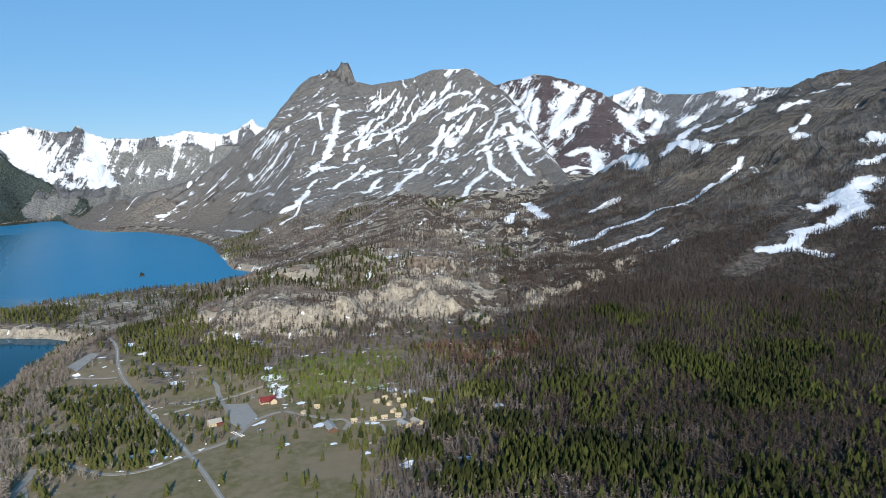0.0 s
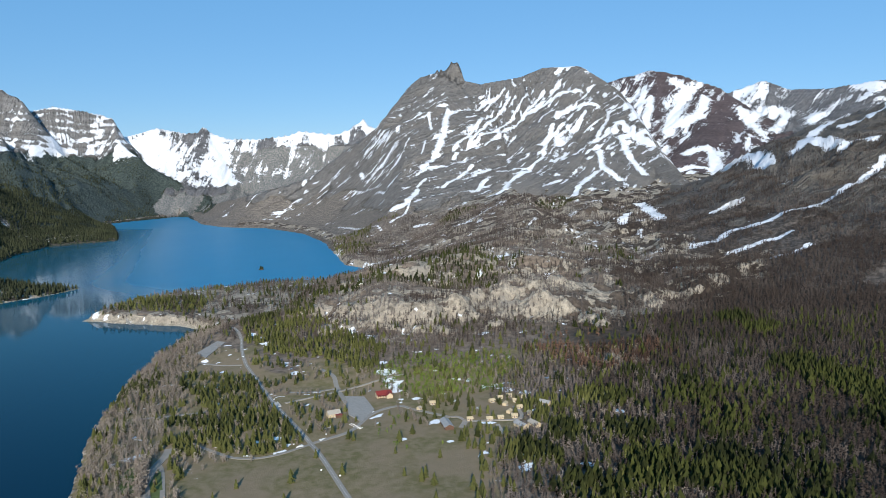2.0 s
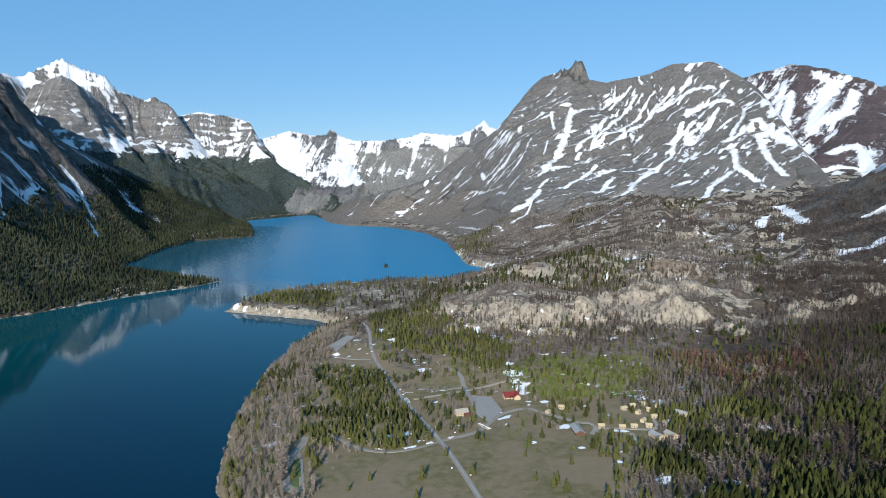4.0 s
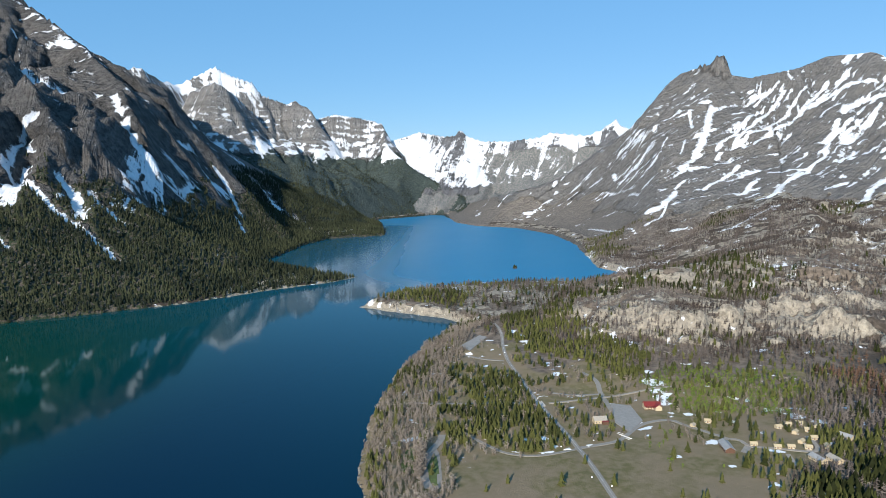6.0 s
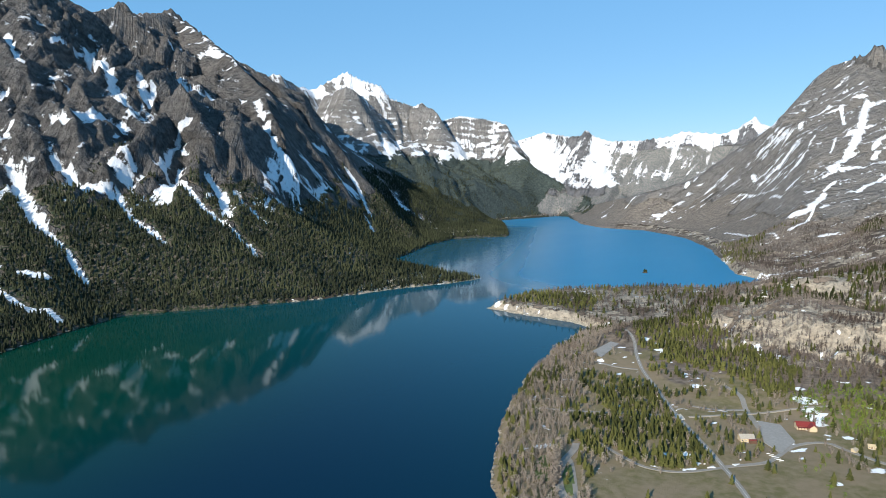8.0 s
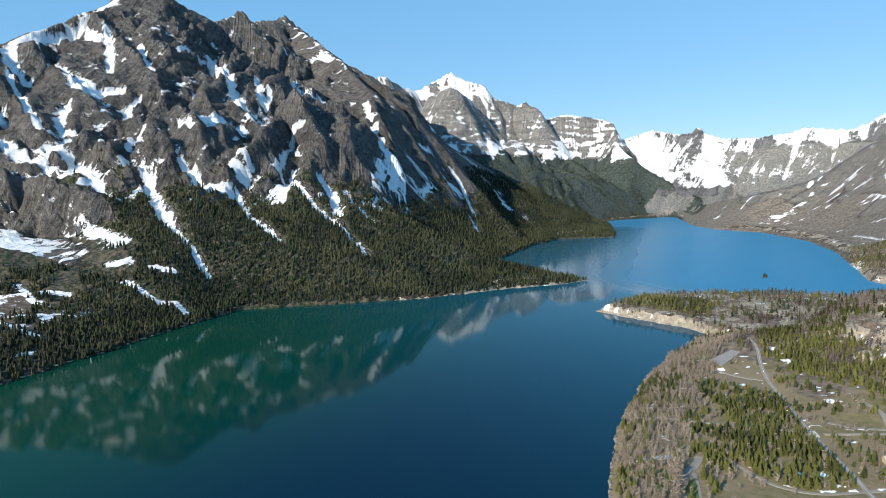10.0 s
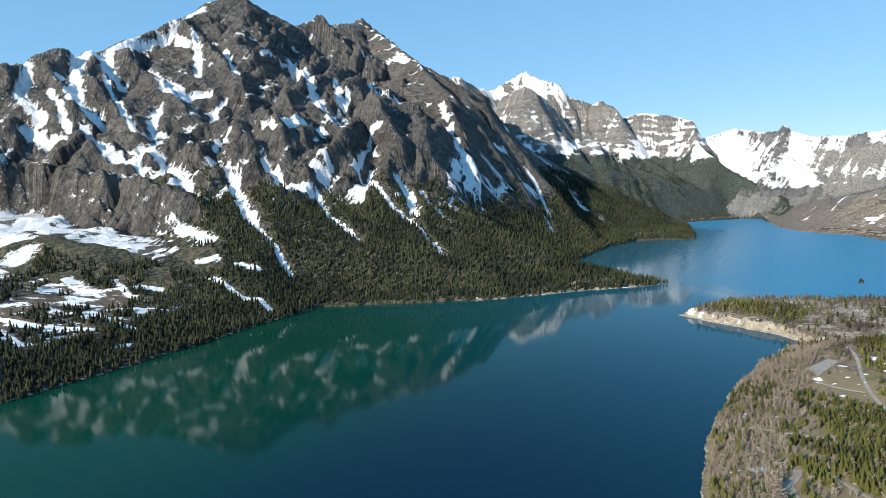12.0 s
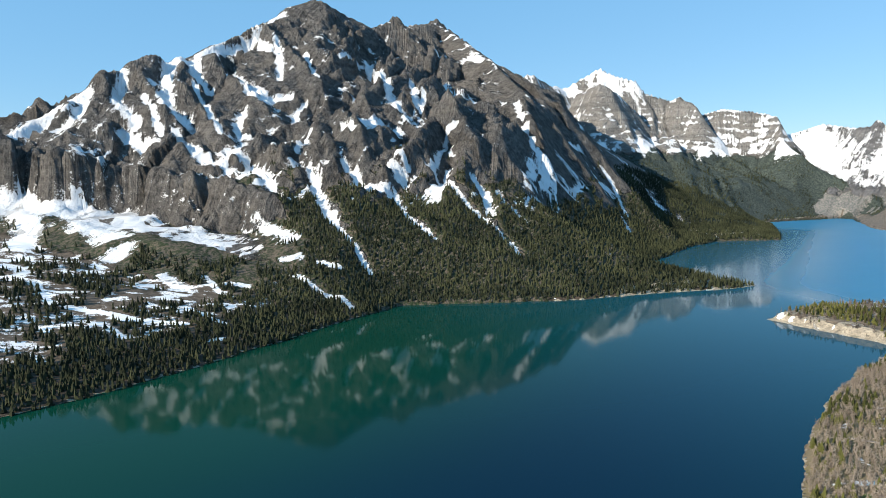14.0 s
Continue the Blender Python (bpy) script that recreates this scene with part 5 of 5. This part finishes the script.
def conifer_shape(tiers, sides, rng, width=0.25, bottom=0.06):
    co, faces = [], []
    for k in range(tiers):
        z0 = bottom + (0.93 - bottom) * (k / tiers) ** 0.92
        z1 = min(1.0, z0 + (1.0 - bottom) / tiers * 1.75) if k < tiers - 1 else 1.0
        r = width * (1 - k / tiers) ** 0.8 * rng.uniform(0.88, 1.12) + 0.02
        a = len(co)
        co.append((rng.normal(0, 0.008), rng.normal(0, 0.008), z1))
        ph = rng.uniform(0, 6.3)
        for j in range(sides):
            rr = r * (1.2 if j % 2 else 0.68) * rng.uniform(0.8, 1.2)
            t = ph + 2 * math.pi * j / sides
            co.append((rr * math.cos(t), rr * math.sin(t), z0 - (0.05 if j % 2 else 0.0) * rng.uniform(0.4, 1.2)))
        faces += [(a, a + 1 + j, a + 1 + (j + 1) % sides) for j in range(sides)]
    return np.array(co), np.array(faces)


def dead_shape(rng, arms=26, thick=0.02, reach=0.2):
    co, faces = [], []
    for t in (0, 2.1, 4.2):
        co.append((thick * math.cos(t), thick * math.sin(t), 0))
    co.append((0, 0, 1))
    faces += [(0, 1, 3), (1, 2, 3), (2, 0, 3)]
    for _ in range(arms):
        z, t = rng.uniform(0.15, 0.95), rng.uniform(0, 6.3)
        r = reach * (1.1 - z) * rng.uniform(0.6, 1.5) + 0.02
        a = len(co)
        co += [(0, 0, z - 0.035), (0, 0, z + 0.045), (r * math.cos(t), r * math.sin(t), z - rng.uniform(0.0, 0.09))]
        faces.append((a, a + 1, a + 2))
    return np.array(co), np.array(faces)


def twig_shape(rng, stems=16):
    """A leafless clump: stems fanning up and fine twigs round them."""
    co, faces = [], []
    for k in range(stems):
        t, r = rng.uniform(0, 6.3), rng.uniform(0.05, 0.3)
        z = rng.uniform(0.6, 1.0) * (1 - 0.5 * r)
        b, w = 0.06, 0.012
        a = len(co)
        co += [(b * math.cos(t) - w * math.sin(t), b * math.sin(t) + w * math.cos(t), 0), (b * math.cos(t) + w * math.sin(t), b * math.sin(t) - w * math.cos(t), 0), (r * math.cos(t), r * math.sin(t), z)]
        faces.append((a, a + 1, a + 2))
        for _ in range(3):
            u = rng.uniform(0.4, 1.0)
            px, py, pz = r * u * math.cos(t), r * u * math.sin(t), z * u
            q = rng.normal(0, 0.05, (2, 3))
            a = len(co)
            co += [(px, py, pz), (px + q[0][0], py + q[0][1], pz + abs(q[0][2]) + 0.03), (px + q[1][0], py + q[1][1], pz + abs(q[1][2]))]
            faces.append((a, a + 1, a + 2))
    return np.array(co), np.array(faces)


def leafy_shape(rng, clumps=26):
    co, faces = [], []
    for _ in range(clumps):
        d = rng.normal(0, 1, 3)
        d /= np.linalg.norm(d)
        c = np.array((0, 0, 0.6)) + d * np.array((0.3, 0.3, 0.36)) * rng.uniform(0.5, 1.0)
        q = c + rng.normal(0, 0.1, (3, 3))
        a = len(co)
        co += [tuple(p) for p in q]
        faces.append((a, a + 1, a + 2))
    a = len(co)
    co += [(0.03, 0, 0), (-0.02, 0.03, 0), (-0.02, -0.03, 0), (0, 0, 0.7)]
    faces += [(a, a + 1, a + 3), (a + 1, a + 2, a + 3), (a + 2, a, a + 3)]
    return np.array(co), np.array(faces)


def spread(name, shapes, p, tall, tint, mat, label, cat, wide=(0.85, 1.2), lean=0.03):
    """Many plants joined into one mesh."""
    n = len(p)
    if not n:
        return
    z = height(p[:, 0], p[:, 1]) - 0.15
    yaw, wid = RNG.uniform(0, 6.283, n), RNG.uniform(*wide, n)
    kind = RNG.integers(0, len(shapes), n)
    lx, ly = RNG.normal(0, lean, n), RNG.normal(0, lean, n)
    cos, fcs, tns, base = [], [], [], 0
    for k, (co, fa) in enumerate(shapes):
        m = np.where(kind == k)[0]
        if not len(m):
            continue
        c, s = np.cos(yaw[m])[:, None], np.sin(yaw[m])[:, None]
        h = tall[m][:, None]
        x = (co[:, 0] * c - co[:, 1] * s) * h * wid[m][:, None] + co[:, 2] * h * lx[m][:, None] + p[m, 0][:, None]
        y = (co[:, 0] * s + co[:, 1] * c) * h * wid[m][:, None] + co[:, 2] * h * ly[m][:, None] + p[m, 1][:, None]
        zz = co[:, 2] * h + z[m][:, None]
        cos.append(np.stack([x, y, zz], -1).reshape(-1, 3))
        fcs.append((fa[None] + (base + np.arange(len(m)) * len(co))[:, None, None]).reshape(-1, 3))
        tns.append(np.repeat(tint[m], len(co)))
        base += len(m) * len(co)
    ob = new(name, fast_mesh(name, np.concatenate(cos), np.concatenate(fcs), {"tint": np.concatenate(tns)}))
    ob.data.materials.append(mat)
    return tagged(ob, label, cat, kind="stuff")


def lattice(x0, x1, y0, y1, gap):
    gx, gy = np.meshgrid(np.arange(x0, x1, gap), np.arange(y0, y1, gap))
    p = np.stack([gx.ravel(), gy.ravel()], 1)
    return p + RNG.uniform(-0.48, 0.48, p.shape) * gap


def clear_of_works(p):
    """True where no road, lot or building stands."""
    x, y = p[:, 0], p[:, 1]
    ok = np.ones(len(p), bool)
    for w, pts in ROADS + LANES:
        ok &= near_line(x, y, pts)[0] > w / 2 + 2.5
    for pts in CREEKS:
        ok &= near_line(x, y, pts)[0] > 5
    for pts in LOTS:
        ok &= ~inside(x, y, pts) & (near_line(x, y, pts + pts[:1])[0] > 3)
    for bx, by, r in BUILDINGS:
        ok &= np.hypot(x - bx, y - by) > r
    for bx, by, _ in CABINS:
        ok &= np.hypot(x - bx, y - by) > 5.5
    return ok


def site(p):
    x, y = p[:, 0], p[:, 1]
    return grid_value(SD, x, y), grid_value(CLIFF_S, x, y), height(x, y), grid_value(OWNER, x, y), grid_value(TILT_UP, x, y)


_r = np.random.default_rng(3)
NEAR_FIRS = [conifer_shape(6, 8, _r) for _ in range(5)]
MID_FIRS = [conifer_shape(4, 6, _r) for _ in range(4)]
FAR_FIRS = [conifer_shape(3, 5, _r, 0.23) for _ in range(4)]
SNAGS = [dead_shape(_r) for _ in range(6)]
TWIGS = [twig_shape(_r) for _ in range(5)]
LEAFY = [leafy_shape(_r) for _ in range(5)]
firs, snags, twigs, leafy = [], [], [], []


def stand_cover(x, y):
    """0 to 1: how far a place lies in a stand of living conifers."""
    q = np.full(x.shape, 9.0)
    for cx, cy, r in STANDS:
        q = np.minimum(q, np.hypot(x - cx, y - cy) / r)
    return 1 - smooth(q + 0.7 * (fbm(x / 35, y / 35, 79, 3) - 0.5), 0.85, 1.15)


def sort_in(p, kinds):
    """kinds: (share array, list) pairs; what is left of a share stays empty."""
    u, low = RNG.uniform(0, 1, len(p)), 0.0
    for share, bag in kinds:
        m = (u >= low) & (u < low + share)
        bag.append(p[m])
        low = low + share


# the flat by the road
p = lattice(-700, 120, 380, 1110, 5.2)
p = p[clear_of_works(p)]
sd, s, z, own, tilt = site(p)
x, y = p[:, 0], p[:, 1]
n1, n2, n3 = fbm(x / 55, y / 55, 71, 3), fbm(x / 30, y / 30, 73, 3), fbm(x / 90, y / 90, 75, 3)
camp, open_land = inside(x, y, CAMP), inside(x, y, MEADOW)
for _o in OPENINGS:
    open_land |= inside(x, y, _o)
shore = (sd < 72 + 50 * (n1 - 0.5)) & (sd > 1.5) & (s < 0)
strip = ~camp & ~shore & ~open_land & (sd > 3)
flat = strip & (s < -190)
foot = strip & (s >= -190) & (s < 8)
pine = np.where(camp, 0.86 * smooth(n2, 0.31, 0.47), 0.0)
pine = np.where(shore, 0.05 + 0.3 * smooth(n1, 0.58, 0.66), pine)
pine = np.where(open_land & ~camp, 0.012, pine)
band, aspen = inside(x, y, FIR_BAND), inside(x, y, ASPENS)
pine = np.where(flat, 0.3 * smooth(n2, 0.46, 0.6), pine)
pine = np.where(foot, 0.8 * smooth(n1, 0.38, 0.52) * (1 - smooth(s, -110, -20)) * (x < -330) + 0.06, pine)
pine = np.where(band & ~open_land, 0.25 + 0.65 * smooth(n2, 0.38, 0.52), np.where(aspen, 0.13, pine))
bare = np.where(shore, 0.9, 0.0) + np.where(camp, 0.14, 0.0) + np.where(flat & ~band, 0.2 * smooth(n3, 0.35, 0.55), 0.0)
dead = np.where(foot, 0.8 * smooth(s, -170, -60), 0.0)
green = np.where(aspen, 0.42 + 0.42 * smooth(n2, 0.35, 0.5), 0.0)
# leafy clump added on the meadow to imitate the bright spot opposite the sun
green = green + np.where((np.hypot(x + 140, (y - 668) * 0.8) < 42) & open_land, 0.3 * smooth(n2, 0.42, 0.55), 0.0)
right = x > -60 + 60 * (n1 - 0.5)
wood_r = right & ~open_land & (y < 1000)
patch = stand_cover(x, y)
pine = np.where(wood_r & (s < -60), 0.8 * patch + 0.14, pine)
dead = np.where(wood_r, 0.75 * (1 - patch) + 0.1, dead)
sort_in(p, [(pine, firs), (bare, twigs), (dead, snags), (green, leafy)])

# a row of tall bare poplars along the picnic loop
twigs.append(np.stack([np.interp(np.linspace(0, 1, 22), [0, 1], [-360, -332]), np.interp(np.linspace(0, 1, 22), [0, 1], [548, 494])], 1) + RNG.normal(0, 1.4, (22, 2)))

# the wooded rise on the far side of the flat
p = lattice(120, 1050, 420, 1500, 5.0)
sd, s, z, own, tilt = site(p)
x, y = p[:, 0], p[:, 1]
patch = np.maximum(stand_cover(x, y), 0.5 * smooth(fbm(x / 80, y / 80, 75, 4), 0.56, 0.64) * (1 - smooth(y - 0.4 * x, 760, 900)))
sort_in(p, [(0.74 * patch + 0.1 * (y < 1150), firs), (0.88 * (1 - patch) + 0.12, snags)])

# burnt wood on the bench and the mountain foot
p = lattice(-900, 1500, 1020, 2500, 6.4)
sd, s, z, own, tilt = site(p)
x, y = p[:, 0], p[:, 1]
m = (sd > 4) & ((s > 8) | (y > 1112)) & (z < 230 + 130 * smooth(x, 200, 500)) & ~((x > 120) & (x < 1050) & (y < 1500))
p, s, tilt = p[m], s[m], tilt[m]
x, y = p[:, 0], p[:, 1]
n1, n2 = fbm(x / 70, y / 70, 81, 3), fbm(x / 160, y / 160, 83, 3)
spit = (x < -480) & (y < 1620)
sort_in(p, [(np.where(spit, 0.1 * smooth(n1, 0.35, 0.5) + 0.6 * ((x < -640) & (y > 1150) & (y < 1260)), 0.25 * smooth(n2, 0.56, 0.66) * (1 - smooth(x, 100, 220))), firs), (np.where(spit, 0.4, 0.85) * smooth(n1, 0.3, 0.5) * (1 - 0.4 * smooth(tilt, 0.6, 1.1)), snags)])

firs, snags, twigs, leafy = (np.concatenate(b) for b in (firs, snags, twigs, leafy))
firs, snags = (q[(grid_value(SNOW, q[:, 0], q[:, 1]) < 0.55) & (grid_value(SLAB, q[:, 0], q[:, 1]) < 0.7)] for q in (firs, snags))

# the nearest firs are trees of their own, the rest one growth
def fir_tree(shape, tall):
    tree = tagged(new("conifer_tree"), "small green spruce standing in dry grass by the road", "tree", "conifers by the meadow")
    co, fa = shape
    tint = np.full(len(co), 0.55)
    crown = new("crown", fast_mesh("crown", co * tall, fa, {"tint": tint}))
    crown.data.materials.append(M_NEEDLE)
    crown.parent = tree
    bm = bmesh.new()
    bmesh.ops.create_cone(bm, cap_ends=True, segments=6, radius1=0.022 * tall, radius2=0.006 * tall, depth=0.7 * tall, matrix=Matrix.Translation((0, 0, 0.3 * tall)))
    part("trunk", bm, M_BARK, tree)
    return tree


near = (firs[:, 1] < 640) & (firs[:, 0] < -40)
order = np.argsort(firs[:, 1] + 1e6 * ~near)
own_trees = firs[order[:280]]
firs = firs[order[280:]]
models = [fir_tree(NEAR_FIRS[k], 8.0) for k in range(5)]
for k, (px, py) in enumerate(own_trees):
    f = float(RNG.uniform(0.85, 1.6))
    m = pose(px, py, float(height(px, py)) - 0.1, 0, 0, float(RNG.uniform(0, 360)))
    ob = models[k] if k < 5 else copy_thing(models[k % 5], m)
    ob.matrix_basis = m @ Matrix.Scale(f, 4)

fd = np.hypot(firs[:, 0] + 50, firs[:, 1])
tone = lambda q, seed: np.clip(0.5 + 1.6 * (fbm(q[:, 0] / 70, q[:, 1] / 70, seed, 2) - 0.5) + RNG.normal(0, 0.22, len(q)), 0, 1)
rise = firs[:, 0] + 160 * (fbm(firs[:, 0] / 120, firs[:, 1] / 120, 89, 3) - 0.5) + RNG.normal(0, 45, len(firs)) + 600 * (firs[:, 1] > 1095) > 30
# conifers on the rise get the needle colour that carries painted shade
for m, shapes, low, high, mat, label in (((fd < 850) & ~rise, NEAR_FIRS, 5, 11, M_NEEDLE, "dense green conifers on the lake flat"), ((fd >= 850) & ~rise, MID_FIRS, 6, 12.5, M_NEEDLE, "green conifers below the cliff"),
                                  ((fd < 900) & rise, MID_FIRS, 9, 16, M_SHADENEEDLE, "dense conifers on the rise, darkened to stand in for shade"), ((fd >= 900) & rise, FAR_FIRS, 8, 14, M_SHADENEEDLE, "conifers on the upper rise, darkened to stand in for shade")):
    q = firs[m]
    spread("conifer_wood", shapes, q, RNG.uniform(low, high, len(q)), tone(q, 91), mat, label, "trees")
rusty = (np.hypot((snags[:, 0] - 50) / 95, (snags[:, 1] - 980) / 95) + 0.8 * (fbm(snags[:, 0] / 40, snags[:, 1] / 40, 99, 3) - 0.5) < 0.9) & (RNG.uniform(0, 1, len(snags)) < 0.75)
q, snags = snags[rusty], snags[~rusty]
spread("scorched_wood", SNAGS, q, RNG.uniform(8, 15, len(q)), tone(q, 115), M_RUST, "rust-brown scorched conifers still holding dead needles", "trees", (1.0, 1.6))
# tint falls with x: the dim slope's shade is put into the bark colour
spread("burnt_wood", SNAGS, snags, RNG.uniform(6, 13, len(snags)), np.clip(tone(snags, 93) - 0.3 * smooth(snags[:, 0], -40, 120) * (snags[:, 1] < 1500) - 0.45 * smooth(snags[:, 0], 80, 350), 0, 1), M_DEAD, "grey and brown standing dead trees of a burnt forest", "trees", (0.9, 1.5))
poplar = (near_line(twigs[:, 0], twigs[:, 1], [(-360, 548), (-332, 494)])[0] < 4) * 5.0
spread("bare_shore_wood", TWIGS, twigs, RNG.uniform(5.5, 10.5, len(twigs)) + poplar, tone(twigs, 95), M_TWIG, "leafless grey-brown cottonwoods along the lake shore", "trees", (1.1, 1.6))
spread("young_aspens", LEAFY, leafy, RNG.uniform(3.5, 7.5, len(leafy)), tone(leafy, 97), M_LEAF, "young aspens in fresh yellow-green leaf", "trees")

# forest on the far shore
p = lattice(-2600, -930, -250, 3000, 8.6)
sd, s, z, own, tilt = site(p)
x, y = p[:, 0], p[:, 1]
west = grid_value(IS_WEST, x, y) | (own == NAMES.index("west"))
top = np.where((y < 520) & (x < -1120), 125, 290) + 190 * (fbm(x / 170, y / 170, 101, 3) - 0.5)
keep = west & (sd > 4) & (grid_value(BOWL, x, y) < 0.3) & (grid_value(CRAG, x, y) < 0.3) & (z < top) & (grid_value(SNOW, x, y) < 0.42) & (tilt < 0.95) & ((sd < 240) | (y > 560) | (fbm(x / 55, y / 55, 107, 3) > 0.47)) & (RNG.uniform(0, 1, len(p)) < 0.25 + 0.75 * smooth(top - z, 0, 60))
q = p[keep]
# lower tint at small y stands in for shade on that slope
spread("far_shore_wood", FAR_FIRS, q, RNG.uniform(9, 16, len(q)), np.clip(tone(q, 103) - 0.1 - 0.25 * (1 - smooth(q[:, 1], 500, 900)), 0, 1), M_FARNEEDLE, "dark conifer forest on the steep far shore", "trees")
p = lattice(-3600, -1700, 2200, 4300, 15)
sd, s, z, own, tilt = site(p)
x, y = p[:, 0], p[:, 1]
keep = (sd > 5) & (z < 340 + 90 * (fbm(x / 120, y / 120, 109, 3) - 0.5)) & ((own == NAMES.index("citadel")) | ((own < 0) & (x < -2050) & (y < 3700))) & (fbm(x / 90, y / 90, 111, 3) > 0.42)
q = p[keep]
spread("valley_wood", FAR_FIRS, q, RNG.uniform(6, 12, len(q)), tone(q, 105), M_FARNEEDLE, "dark conifer forest on the slopes above the head of the lake", "trees", (1.2, 1.8))

# the islet
islet = tagged(new("islet"), "tiny rock islet with a few conifers in the lake", "island")
bm = bmesh.new()
bmesh.ops.create_icosphere(bm, subdivisions=3, radius=1.0)
for v in bm.verts:
    k = 0.75 + 0.5 * noise.noise(v.co * 1.7)
    v.co = Vector((v.co.x * 9 * k, v.co.y * 6 * k, v.co.z * 3.5 * k))
part("rock", bm, M_BARK, islet, "dark wet rock")
islet.matrix_basis = pose(-778, 1785, 0.3, 0, 0, 25)
for k in range(9):
    co, fa = MID_FIRS[k % 4]
    f = new("conifer", fast_mesh("conifer", co * RNG.uniform(7, 13), fa, {"tint": np.full(len(co), 0.3)}))
    f.data.materials.append(M_SHADENEEDLE)
    f.parent = islet
    f.location = (RNG.uniform(-4, 4), RNG.uniform(-2, 2), 1.2)
